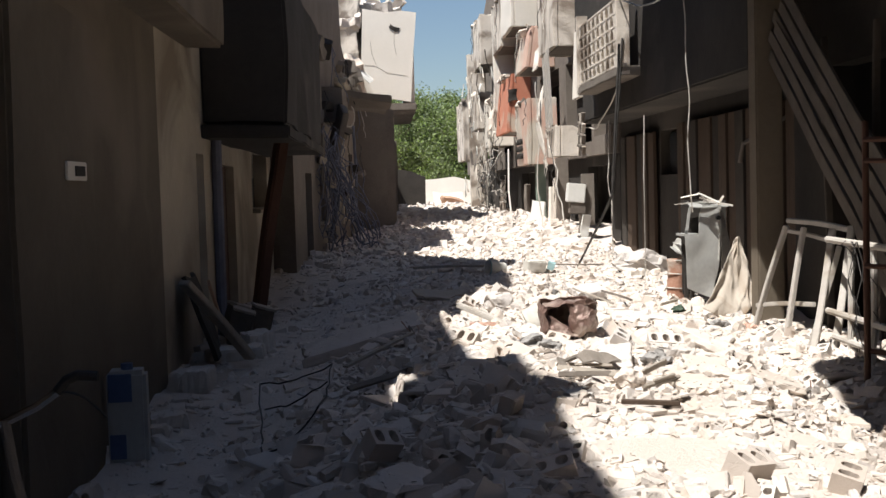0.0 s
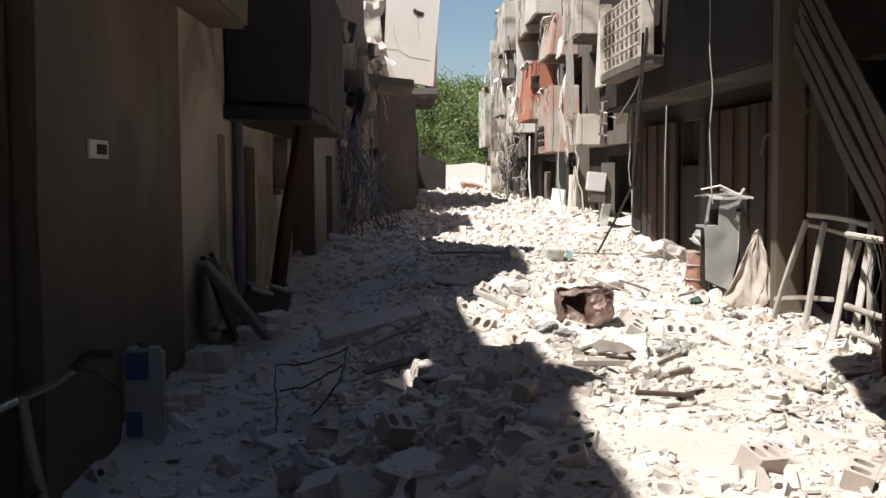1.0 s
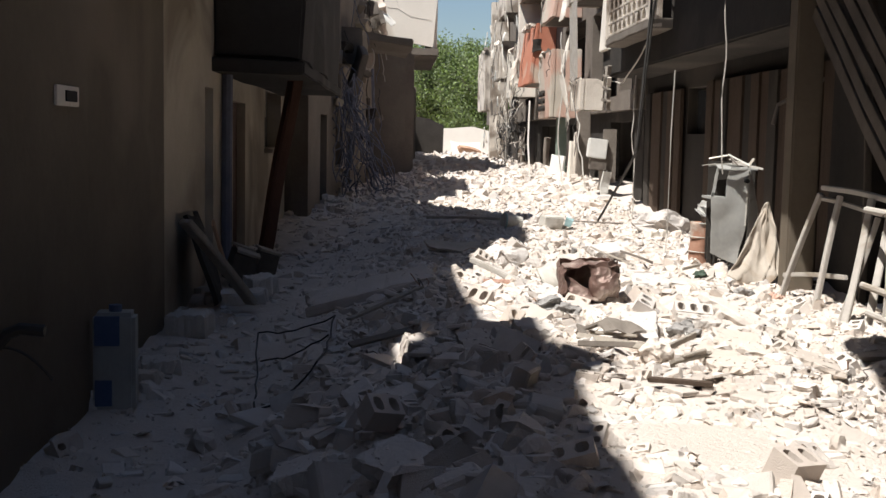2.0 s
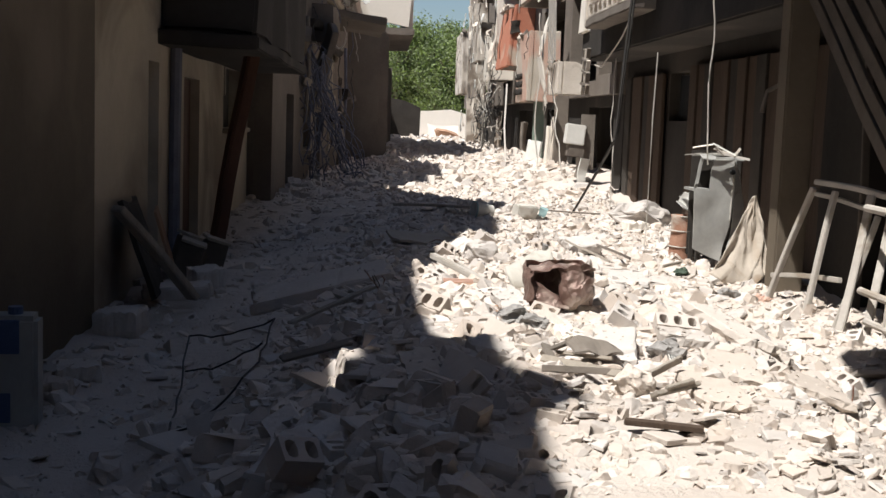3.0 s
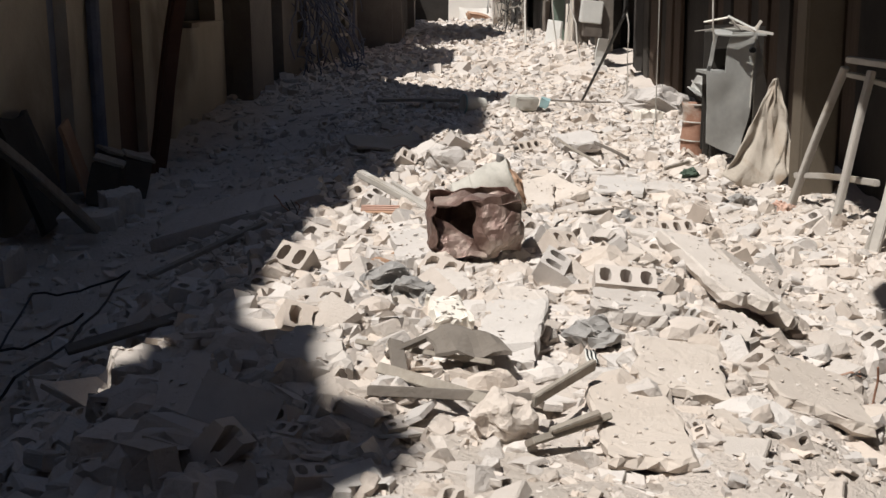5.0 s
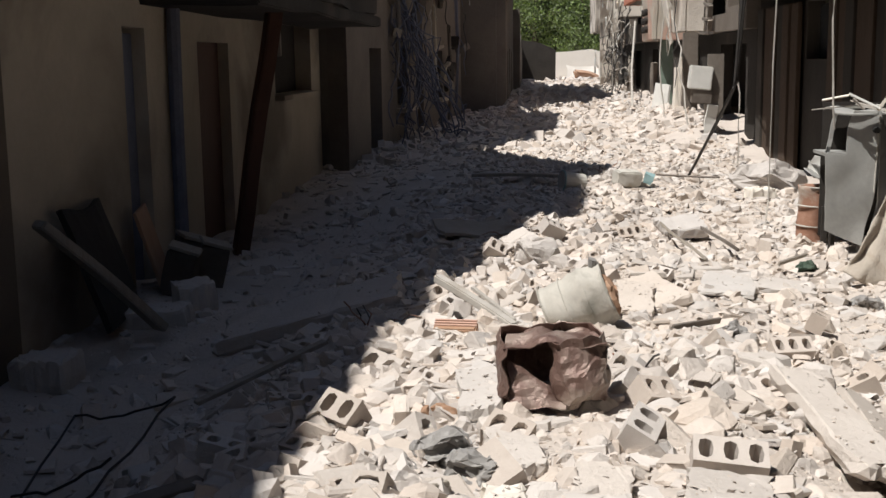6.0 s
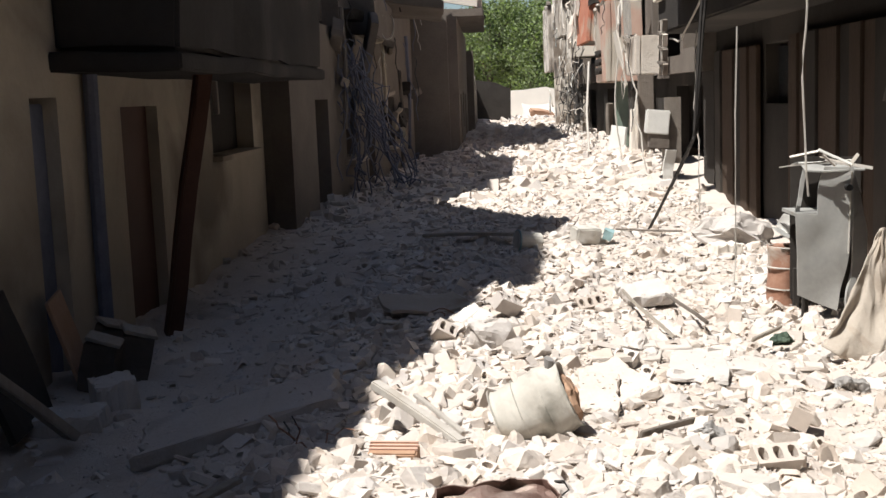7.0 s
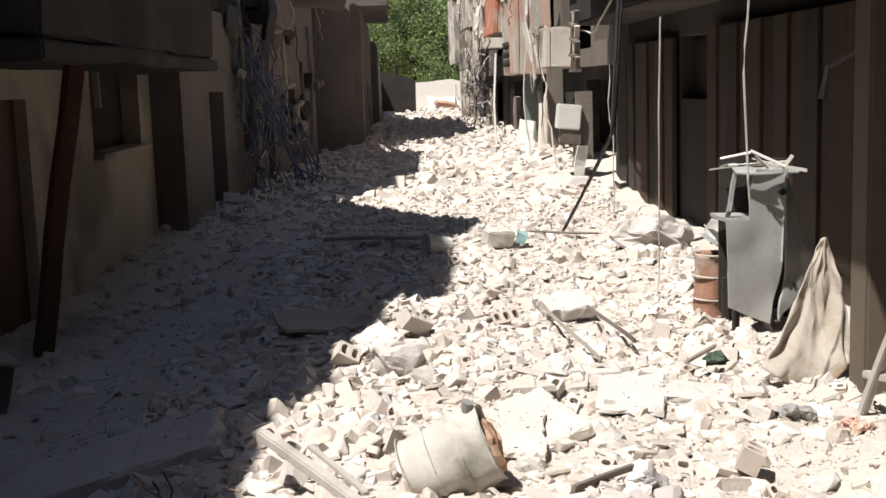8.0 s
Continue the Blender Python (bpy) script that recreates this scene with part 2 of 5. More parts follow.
def ground_z(x, y, rough=True):
    ridge = 0.91 - 0.31 * smooth(9.8, 13.2, y) + 0.30 * smooth(34, 55, y) - 0.6 * (1 - smooth(2.6, 5.8, y))
    left = 0.12 + 0.14 * smooth(11, 16, y) + 0.24 * smooth(19, 29, y)
    right = 0.43 + 0.14 * smooth(17, 23, y) + 0.24 * smooth(29, 48, y)
    z = left + (ridge - left) * smooth(-1.56, 0.42, x)
    z += (right - z) * smooth(1.56, 3.24, x)
    z += 0.44 * smooth(24, 31, y) * (1 - 0.75 * smooth(37, 50, y)) * smooth(2.9, 4.6, x)
    z = (z - 0.01) * (1 - smooth(84, 92, y))
    z *= (1 - smooth(6, 9, x)) * smooth(-7, -4, x) * smooth(-8, 1, y)
    if rough and -5 < x < 7 and 0 < y < 90:
        z += 0.10 * noise.noise(Vector((x * 0.9, y * 0.9, 3))) + 0.05 * noise.noise(Vector((x * 3, y * 3, 9))) + 0.02 * noise.noise(Vector((x * 9, y * 9, 5)))
    return z


# ---- ground ----
xs = np.concatenate([[-900, -300, -100, -40, -15, -8], np.arange(-4, 6.01, 0.11), [8, 15, 40, 100, 300, 900]])
ys = np.concatenate([[-900, -300, -100, -30, -8, -2], np.arange(0, 26, 0.11), np.arange(26, 95, 0.4), [110, 140, 300, 900, 2500]])
gm = bpy.data.meshes.new("ground")
nx, ny = len(xs), len(ys)
gm.from_pydata([(x, y, ground_z(x, y)) for y in ys for x in xs], [],
               [(j * nx + i, j * nx + i + 1, (j + 1) * nx + i + 1, (j + 1) * nx + i) for j in range(ny - 1) for i in range(nx - 1)])
gm.materials.append(DUST)
gm.shade_smooth()
tagged(new("ground", gm), "street buried in pale concrete dust and crumbs", "ground", kind="structure")

# ---- houses on the shaded side ----
TOPS = [(-14, 8.95), (4.2, 8.95), (4.65, 9.05), (4.75, 9.63), (4.95, 9.72), (5.25, 9.5), (5.4, 9.1), (5.75, 8.97), (6.1, 9.0), (6.22, 8.5), (6.45, 8.2), (7.3, 8.1), (9.6, 8.05), (11.9, 8.08), (12.4, 8.8)]
house_a = thing("house", pose(-2.6, 4, 0), "two-storey cream plastered house with a broken parapet", "house", "houses of the shaded row")


def under(ob, bm):
    """The mesh in world places becomes one in the places of its thing."""
    bmesh.ops.transform(bm, matrix=ob.matrix_world.inverted(), verts=bm.verts)
    return bm


def put(ob, name, bm, material, label=""):
    return part(name, under(ob, bm), material, ob, label)


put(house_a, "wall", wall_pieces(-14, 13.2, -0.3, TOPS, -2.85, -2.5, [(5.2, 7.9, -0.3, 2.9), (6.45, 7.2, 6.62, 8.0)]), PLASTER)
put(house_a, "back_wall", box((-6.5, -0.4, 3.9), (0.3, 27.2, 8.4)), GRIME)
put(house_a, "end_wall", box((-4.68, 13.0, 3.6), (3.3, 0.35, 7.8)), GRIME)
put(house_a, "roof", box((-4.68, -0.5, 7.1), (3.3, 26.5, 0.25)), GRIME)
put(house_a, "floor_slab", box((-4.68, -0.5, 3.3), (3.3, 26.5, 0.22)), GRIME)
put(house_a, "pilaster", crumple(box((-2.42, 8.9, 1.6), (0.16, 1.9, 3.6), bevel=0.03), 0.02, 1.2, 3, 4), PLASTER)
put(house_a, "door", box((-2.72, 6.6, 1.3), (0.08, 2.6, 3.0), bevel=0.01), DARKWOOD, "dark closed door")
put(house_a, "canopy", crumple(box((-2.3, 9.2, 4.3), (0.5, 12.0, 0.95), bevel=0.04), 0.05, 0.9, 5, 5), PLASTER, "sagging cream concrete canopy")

house_b = thing("house", pose(-2.6, 18, 0), "three-storey house with a near-black balcony and a collapsed roof edge", "house", "houses of the shaded row")
TOPB = [(13.2, 9.4), (14.4, 9.9), (14.6, 11.2), (16, 11.6), (18.1, 11.6), (19.4, 13.2), (20.4, 12.2), (22.3, 9.8), (24.7, 7.5), (25.2, 7.0)]
put(house_b, "wall", wall_pieces(13.2, 25.2, -0.3, TOPB, -2.85, -2.5, [(15.6, 16.2, -0.3, 2.6), (17.9, 19.2, -0.3, 2.5), (21.7, 24.4, 1.8, 2.9)]), WORN)
put(house_b, "back_wall", box((-6.5, 19.2, 3.6), (0.3, 12, 7.8)), GRIME)
put(house_b, "end_wall", box((-4.5, 25.35, 3.4), (4.4, 0.25, 7.4)), GRIME)
put(house_b, "roof", box((-4.68, 19.2, 7.0), (3.3, 11.9, 0.25)), GRIME)
put(house_b, "floor_slab", box((-4.68, 19.2, 3.2), (3.3, 11.9, 0.22)), GRIME)
bal = put(house_b, "balcony", crumple(box((-1.95, 20.4, 4.1), (1.08, 8.4, 2.3), bevel=0.04), 0.08, 0.7, 8, 6), NEARBLACK, "near-black enclosed balcony")
put(house_b, "balcony_slab", crumple(box((-1.95, 20.4, 2.88), (1.16, 8.6, 0.16), bevel=0.02), 0.05, 0.8, 9, 5), NEARBLACK)
put(house_b, "door", box((-2.66, 18.55, 1.2), (0.07, 1.3, 2.7), bevel=0.01), BROWNDOOR, "rust-brown steel door")
put(house_b, "shutter", box((-2.66, 15.9, 1.2), (0.07, 0.6, 2.7), bevel=0.01), BLUECABLE, "blue-grey shutter")
# Near-black sheet in the opening stands in for the unlit room behind.
win = put(house_b, "window", box((-2.78, 23.05, 2.35), (0.04, 2.9, 1.24)), NEARBLACK, "blown-in window")
part("frame", under(house_b, box((-2.6, 22.45, 2.62), (0.07, 0.1, 0.54), (4, 0, 0), bevel=0.006)), WOOD, win, "broken wooden frame")
part("frame", under(house_b, box((-2.66, 23.05, 2.86), (0.07, 2.66, 0.07), bevel=0.006)), WOOD, win, "broken wooden frame")
put(house_b, "window_sill", box((-2.46, 23.05, 1.76), (0.2, 2.8, 0.07), bevel=0.01), WORN)
put(house_b, "drainpipe", tube([(-2.42, 16.8, 0.1), (-2.42, 16.8, 1.5), (-2.42, 16.85, 2.8)], 0.07, 8), BLUECABLE, "blue-grey drainpipe")

house_c = thing("house", pose(-2.0, 30, 0), "dark-toned house with a torn-open upper floor", "house", "houses of the shaded row")
TOPC = [(25.2, 7.2), (26.6, 8.4), (28.7, 9.6), (33, 9.4), (36.8, 9.3), (37.6, 6.6), (42, 5.2)]
bm = wall_pieces(25.2, 42, -0.3, TOPC, -0.17, 0.17, [(27.2, 28.4, -0.3, 2.5), (30.2, 31.6, 1.3, 2.5), (33.0, 34.0, -0.3, 2.4), (36.0, 37.6, 1.2, 2.5), (27, 30, 3.9, 5.9)])
bmesh.ops.transform(bm, matrix=pose(-2.2, 25.2, 0, 0, 0, -3.2) @ pose(0, -25.2, 0), verts=bm.verts)
# Wall toned down so that its colour carries the row's shade.
put(house_c, "wall", bm, DARKCONCRETE)
put(house_c, "back_wall", box((-6.4, 33.5, 3.8), (0.3, 17, 8.2)), DARKCONCRETE)
put(house_c, "roof", box((-4.2, 33.5, 7.0), (4.0, 16.5, 0.25), (0, 0, -3)), DARKCONCRETE)
put(house_c, "floor_slab", box((-4.0, 33.5, 3.2), (3.8, 16.5, 0.25), (0, 0, -3)), DARKCONCRETE)
# Near-black sheets fill the doors and windows in place of the shade inside.
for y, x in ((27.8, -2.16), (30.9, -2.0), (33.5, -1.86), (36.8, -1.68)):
    put(house_c, "door" if y in (27.8, 33.5) else "window", box((x, y, 1.3 if y in (27.8, 33.5) else 1.9), (0.06, 1.5, 2.6 if y in (27.8, 33.5) else 1.4), (0, 0, -3.2)), NEARBLACK)
put(house_c, "balcony", crumple(box((-1.55, 33.6, 4.3), (0.8, 4.6, 0.9), bevel=0.03), 0.1, 0.8, 2, 5), DARKCONCRETE, "broken concrete balcony")
put(house_c, "hanging_slab", crumple(box((-1.3, 31.0, 3.5), (0.16, 1.6, 1.5), (14, 12, 10), bevel=0.02), 0.1, 1, 4, 4), DARKCONCRETE, "slab hanging from its bars")
put(house_c, "hanging_slab", crumple(box((-0.75, 36.6, 4.75), (1.7, 2.6, 0.22), (-4, 9, 4), bevel=0.03), 0.06, 0.9, 6, 4), DARKCONCRETE, "tilted floor slab")

TORN = random.Random(41)
face = lambda y: -2.0 + 0.056 * (y - 25.2)
for i in range(30):
    y, z = TORN.uniform(26.5, 41.5), TORN.uniform(1.4, 6.2)
    put(house_c, "broken_edge", crumple(box((face(y) + TORN.uniform(0.0, 0.25), y, z), (TORN.uniform(0.1, 0.4), TORN.uniform(0.3, 1.1), TORN.uniform(0.12, 0.5)), (TORN.uniform(-25, 25), TORN.uniform(-20, 20), TORN.uniform(-20, 20)), bevel=0.015), 0.08, 2, i, 2), (GRIME, WORN, DARKCONCRETE, NEARBLACK)[i % 4])
for i, (y, z, h) in enumerate(((29.4, 3.1, 2.4), (32.3, 2.2, 1.6), (34.8, 2.6, 3.0), (37.9, 1.9, 2.6), (39.6, 2.6, 3.2))):
    put(house_c, "drainpipe", tube([(face(y) + 0.1, y, z - h / 2), (face(y) + 0.16, y + 0.05, z), (face(y) + 0.1, y + 0.2, z + h / 2)], 0.05, 7), (GRIME, BLUECABLE, WORN)[i % 3])
for i, y in enumerate((30.9, 36.8)):
    put(house_c, "window_frame", box((face(y) - 0.03, y, 2.58), (0.1, 1.7, 0.09), (3, 0, -3)), WOOD, "broken wooden frame")
    put(house_c, "window_sill", box((face(y) + 0.06, y, 1.2), (0.24, 1.8, 0.08), (0, 0, -3)), WORN)
for i in range(14):
    y = TORN.uniform(27, 41)
    z = TORN.uniform(3.2, 6.0)
    put(house_c, "torn_wire", tube(hang((face(y) + 0.2, y, z), (face(y) + TORN.uniform(0.15, 0.6), y + TORN.uniform(-1, 1), z - TORN.uniform(0.6, 2.2)), TORN.uniform(-0.2, 0.2), 9, 0.15, i), 0.014, 4), (CABLE, PALECABLE, BLUECABLE)[i % 3])

house_d = thing("house", pose(0, 46, 0), "pale plastered house with a cracked overhanging upper storey", "house", "houses of the shaded row")
bm = prism([(-0.85, 5.5), (0.95, 5.18), (1.08, 6.8), (1.23, 8.36), (0.7, 8.44), (0.1, 8.4), (-0.71, 8.55), (-0.78, 7.0)], 43.0, 43.25, "y")
put(house_d, "front_wall", crumple(bm, 0.015, 0.6, 3), PALE, "cracked cream plaster wall")
put(house_d, "side_wall", box((0.98, 47.9, 6.7), (0.24, 9.2, 3.1)), PALE)
# Soffit and lower storey coloured dark for the shade under the overhang.
put(house_d, "overhang_slab", crumple(box((-0.1, 47.6, 5.02), (2.5, 9.6, 0.26), bevel=0.03), 0.05, 0.8, 3, 5), DARKCONCRETE)
put(house_d, "wall", wall_pieces(42.6, 58, -0.3, [(42, 4.9), (58, 4.9)], 0.0, 0.3, [(44.5, 46, -0.3, 2.5), (48.5, 50, 1.3, 2.6), (52.5, 54.2, -0.3, 2.5)]), DARKCONCRETE)
put(house_d, "end_wall", box((-2.6, 42.5, 2.4), (5.2, 0.3, 5.0)), DARKCONCRETE)
put(house_d, "back_wall", box((-4.2, 49, 4), (0.3, 18, 8)), DARKCONCRETE)
put(house_d, "roof", box((-1.6, 50, 8.3), (5.0, 13.4, 0.2)), DARKCONCRETE)
for i in range(18):
    r = random.Random(60 + i)
    put(house_d, "roof_rubble", crumple(box((r.uniform(-1.2, 0.7), 43.5 + r.uniform(0, 0.8), 8.55 + r.uniform(0, 0.2)), [r.uniform(0.2, 0.6) for _ in range(3)], [r.uniform(0, 90) for _ in range(3)]), 0.1, 2, i, 2), SLAB)
# Openings closed by near-black sheets that imitate a shaded interior.
for i, (y, z) in enumerate(((45.2, 1.2), (49.2, 1.9), (53.3, 1.2))):
    put(house_d, "window" if i == 1 else "door", box((0.12, y, z), (0.06, 1.6, 2.6 if i != 1 else 1.4)), NEARBLACK)
for i, pts in enumerate(([(0.42, 7.7), (0.4, 7.3), (0.47, 6.89)], [(-0.68, 6.52), (-0.3, 6.5), (0.12, 6.23), (0.5, 6.17), (0.85, 6.11)], [(-0.45, 7.36), (-0.4, 6.9), (-0.26, 6.51)])):
    put(house_d, "crack", tube([(x, 42.992, z) for x, z in pts], 0.004, 4), GRIME)
# Dark patch laid on the wall as the shade inside a hole.
put(house_d, "shell_hole", crumple(box((0.42, 42.99, 7.84), (0.4, 0.03, 0.13), (0, 25, 0)), 0.06, 3, 2, 3), NEARBLACK)

# loose heap of torn floor and a cloth on the upper storey between the houses
torn = thing("collapsed_floor", pose(-1.0, 41.6, 5.2), "heap of broken concrete on a torn upper floor", "rubble")
put(torn, "floor_slab", crumple(box((-1.35, 41.6, 5.2), (1.5, 1.8, 0.24), bevel=0.02), 0.08, 0.8, 3, 4), GRIME)
for i in range(26):
    r = random.Random(i)
    put(torn, "chunk", crumple(box((-1.3 + r.uniform(-0.6, 0.5), 41.4 + r.uniform(-0.5, 0.5), 5.4 + r.uniform(0, 0.25) + 2.3 * (i % 3 == 0) + 0.9 * (i % 3 == 1)), [r.uniform(0.2, 0.5) for _ in range(3)], [r.uniform(0, 90) for _ in range(3)]), 0.08, 3, i, 1), SLAB)
put(torn, "standing_wall", crumple(box((-1.35, 43.1, 7.6), (1.0, 0.25, 4.2), (0, 3, 0), bevel=0.03), 0.15, 0.9, 6, 5), BEIGE)
put(torn, "sheet", crumple(box((-0.75, 41.0, 6.1), (0.9, 0.9, 0.03), (20, 42, 5)), 0.1, 2, 6, 5), WHITE, "white cloth draped over the edge")

# low houses far down the shaded side
low = thing("low_house", pose(0.4, 66, 0), "low dark house with a broken wall top", "house", "houses of the shaded row")
put(low, "wall", wall_pieces(58, 80, -0.3, [(58, 4.4), (61, 4.0), (62, 3.1), (66, 3.4), (68, 2.8), (80, 2.9)], 0.3, 0.6, [(60, 61.2, -0.3, 2.2), (66, 67, 1.0, 2.2)]), DARKCONCRETE)
# Front wall's shade is put into its near-black colour.
put(low, "front_wall", prism([(-4, -0.3), (2.45, -0.3), (2.5, 2.7), (1.6, 3.1), (0.4, 3.3), (-4, 3.4)], 71.8, 72.1, "y"), NEARBLACK)
put(low, "roof", box((-1.6, 65, 3.1), (4, 14, 0.2)), DARKCONCRETE)

far_wall = thing("far_wall", pose(3.5, 86.4, 0), "pale plastered wall closing the street", "wall")
put(far_wall, "panel", crumple(prism([(1.4, -0.3), (10, -0.3), (10, 2.4), (6.4, 2.5), (5.2, 2.8), (3.6, 2.65), (1.4, 2.6)], 86.4, 86.7, "y"), 0.02, 0.5, 1), PALE)
put(far_wall, "panel", crumple(box((4.6, 84.5, 1.0), (2.2, 0.25, 1.3), (-24, 3, 6), bevel=0.02), 0.28, 0.9, 3, 5), PALE)
put(far_wall, "earth_bank", crumple(box((4.6, 80.5, 1.1), (1.5, 1.0, 0.4), (0, 6, 5), bevel=0.1), 0.35, 1.2, 2, 5), ORANGE, "orange earth and rusty sheet")

# ---- houses on the sunlit side ----
house_e = thing("house", pose(4.8, 15, 0), "shop front under an upper storey, walls coloured dark for its shade", "house", "houses of the sunlit row")
# Shade of the shop front and upper storey is put into their near-black colour.
put(house_e, "wall", wall_pieces(-14, 14.9, -0.3, [(-14, 12.5), (14.9, 12.5)], 4.75, 5.05, [(8.6, 13.8, -0.3, 3.3)]), NEARBLACK)
put(house_e, "recessed_wall", wall_pieces(14.9, 27.0, -0.3, [(14.9, 3.4), (27, 3.4)], 5.2, 5.45, [(21.6, 23.4, 2.2, 3.05)]), NEARBLACK)
put(house_e, "upper_storey", box((4.85, 20.95, 7.9), (1.3, 12.1, 9.0), bevel=0.03), NEARBLACK, "upper storey coloured near-black for its shade")
# Slab added high out of view to shade the upper storey's face.
put(house_e, "roof_overhang", box((3.2, 16.3, 8.3), (2.0, 6.0, 0.25)), GRIME)
put(house_e, "back_wall", box((8.5, 6.5, 6), (0.3, 41, 13)), NEARBLACK)
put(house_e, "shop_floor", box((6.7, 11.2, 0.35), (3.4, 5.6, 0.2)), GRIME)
put(house_e, "shop_side_wall", box((6.7, 14.1, 1.6), (3.4, 0.25, 3.6)), NEARBLACK)
put(house_e, "shop_side_wall", box((6.7, 8.3, 1.6), (3.4, 0.25, 3.6)), NEARBLACK)
# Pillar takes the darkened plaster because it stands in shade.
put(house_e, "pillar", box((4.34, 14.72, 2.0), (0.32, 0.28, 4.6), bevel=0.02), PLASTER, "plastered concrete pillar")
# Slab above the view, sized for the shade line on the leaning frame.
put(house_e, "overhang", box((3.7, 12.3, 5.3), (2.12, 5.2, 0.28), bevel=0.03), GRIME)
# Roof and walls raised past 12 m, out of view, to hold back skylight.
put(house_e, "roof", box((6.7, 6.5, 12.4), (3.4, 41, 0.25)), GRIME)
# Unseen slab, outlined so its shadow edge crosses the right foreground.
bm = bmesh.new()
vs = [bm.verts.new(p) for p in ((1.65, 9.7, 5.16), (0.9, 6.6, 5.16), (0.9, -6, 5.16), (4.75, -6, 5.16), (4.75, 9.7, 5.16))]
bm.faces.new(vs)
ex = bmesh.ops.extrude_face_region(bm, geom=bm.faces[:])
bmesh.ops.translate(bm, vec=(0, 0, 0.28), verts=[g for g in ex["geom"] if isinstance(g, bmesh.types.BMVert)])
bmesh.ops.recalc_face_normals(bm, faces=bm.faces[:])
put(house_e, "overhang", bm, GRIME)
for i, y in enumerate(np.arange(14.95, 21.4, 0.42)):
    put(house_e, "shutter_panel", box((5.13 - 0.03 * (i % 2), y + 0.2, 1.6), (0.06, 0.40, 3.0), bevel=0.01), (DARKWOOD, NEARBLACK, DARKWOOD)[(i * 7) % 3])
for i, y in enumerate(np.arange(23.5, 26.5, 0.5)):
    put(house_e, "shutter_panel", box((5.12 - 0.03 * (i % 2), y + 0.25, 1.6), (0.07, 0.47, 2.9), bevel=0.012), (DARKWOOD, NEARBLACK, DARKWOOD)[(i * 5) % 3])
put(house_e, "window", box((5.4, 22.5, 2.6), (0.05, 1.7, 0.8)), GLASS)
put(house_e, "awning_bracket", tube([(5.15, 16.2, 2.9), (4.6, 16.4, 2.55), (4.55, 16.4, 2.3)], 0.03), GRIME)

house_f = thing("house", pose(5.0, 45, 0), "war-torn apartment house with stacked concrete balconies", "house", "houses of the sunlit row")
# Wall behind the balconies coloured dark so the gaps read as shaded.
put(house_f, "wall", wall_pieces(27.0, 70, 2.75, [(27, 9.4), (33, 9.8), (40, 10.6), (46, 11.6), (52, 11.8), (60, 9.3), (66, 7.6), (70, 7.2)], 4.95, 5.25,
    [(27.4, 29.0, 3.2, 5.2), (29.3, 33.0, 3.1, 5.35), (34.2, 38.2, 3.2, 5.4), (40.2, 44.5, 3.2, 6.0), (29.3, 32.6, 5.95, 8.2), (34.4, 38.0, 6.0, 8.1), (41, 45.6, 6.6, 8.6), (46.6, 52, 3.4, 6), (47, 53, 6.6, 9), (56, 60, 3.4, 6)]), DARKCONCRETE)
# Ground floor near-black: the shade under the balconies is put into its colour.
put(house_f, "ground_floor_wall", wall_pieces(27.0, 70, -0.3, [(27, 2.74), (70, 2.74)], 5.15, 5.4, [(28, 31, -0.3, 2.5), (34, 38, -0.3, 2.5), (41, 45, -0.3, 2.5), (49, 54, -0.3, 2.5)]), NEARBLACK)
# Near-black sheet behind the openings stands in for the shade indoors.
put(house_f, "inner_wall", box((6.6, 48.5, 4.5), (0.2, 42.4, 9.8)), NEARBLACK)
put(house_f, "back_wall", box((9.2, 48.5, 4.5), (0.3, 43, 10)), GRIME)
put(house_f, "end_wall", box((7.1, 27.15, 4.5), (3.7, 0.3, 9.6)), BEIGE)
for z in (3.0, 5.85, 8.7):
    put(house_f, "floor_slab", box((7.1, 48.5, z), (3.8, 42.6, 0.2)), GRIME)


def balcony(y0, y1, z0, z1, x0=4.08, x1=4.95, m=BEIGE, taper=0.0, label="", seed=1):
    """A concrete balcony: a slab that carries three parapet panels; taper slants the upper front edge."""
    t = 0.12
    panels = (("balcony", ((x0 + t + x1) / 2, (y0 + y1) / 2, z0 + 0.1), (x1 - x0 - t, y1 - y0 - 2 * t, 0.18)),
              ("parapet", (x0 + t / 2, (y0 + y1) / 2, (z0 + z1) / 2), (t, y1 - y0, z1 - z0)),
              ("parapet", ((x0 + t + x1) / 2, y0 + t / 2, (z0 + z1) / 2), (x1 - x0 - t, t, z1 - z0)),
              ("parapet", ((x0 + t + x1) / 2, y1 - t / 2, (z0 + z1) / 2), (x1 - x0 - t, t, z1 - z0)))
    first = None
    for name, c, s in panels:
        bm = box(c, s, bevel=0.02)
        bmesh.ops.subdivide_edges(bm, edges=[e for e in bm.edges if e.calc_length() > 0.4], cuts=4, use_grid_fill=True)
        for v in bm.verts:
            k = (v.co.z - z0) / (z1 - z0)
            v.co.x += taper * k * (x1 - v.co.x) / (x1 - x0)
            v.co += noise.noise_vector(v.co * 1.3 + Vector((seed * 5.1, 0, 0))) * 0.035
            if k > 0.9:
                v.co.z += 0.16 * min(0, noise.noise(Vector((v.co.y * 2.2, v.co.x * 2.2, seed))))
        ob = part(name, under(house_f, bm), GRIME if first is None else m, first or house_f, label if first is None else "")
        first = first or ob
    return first


RUIN = random.Random(77)


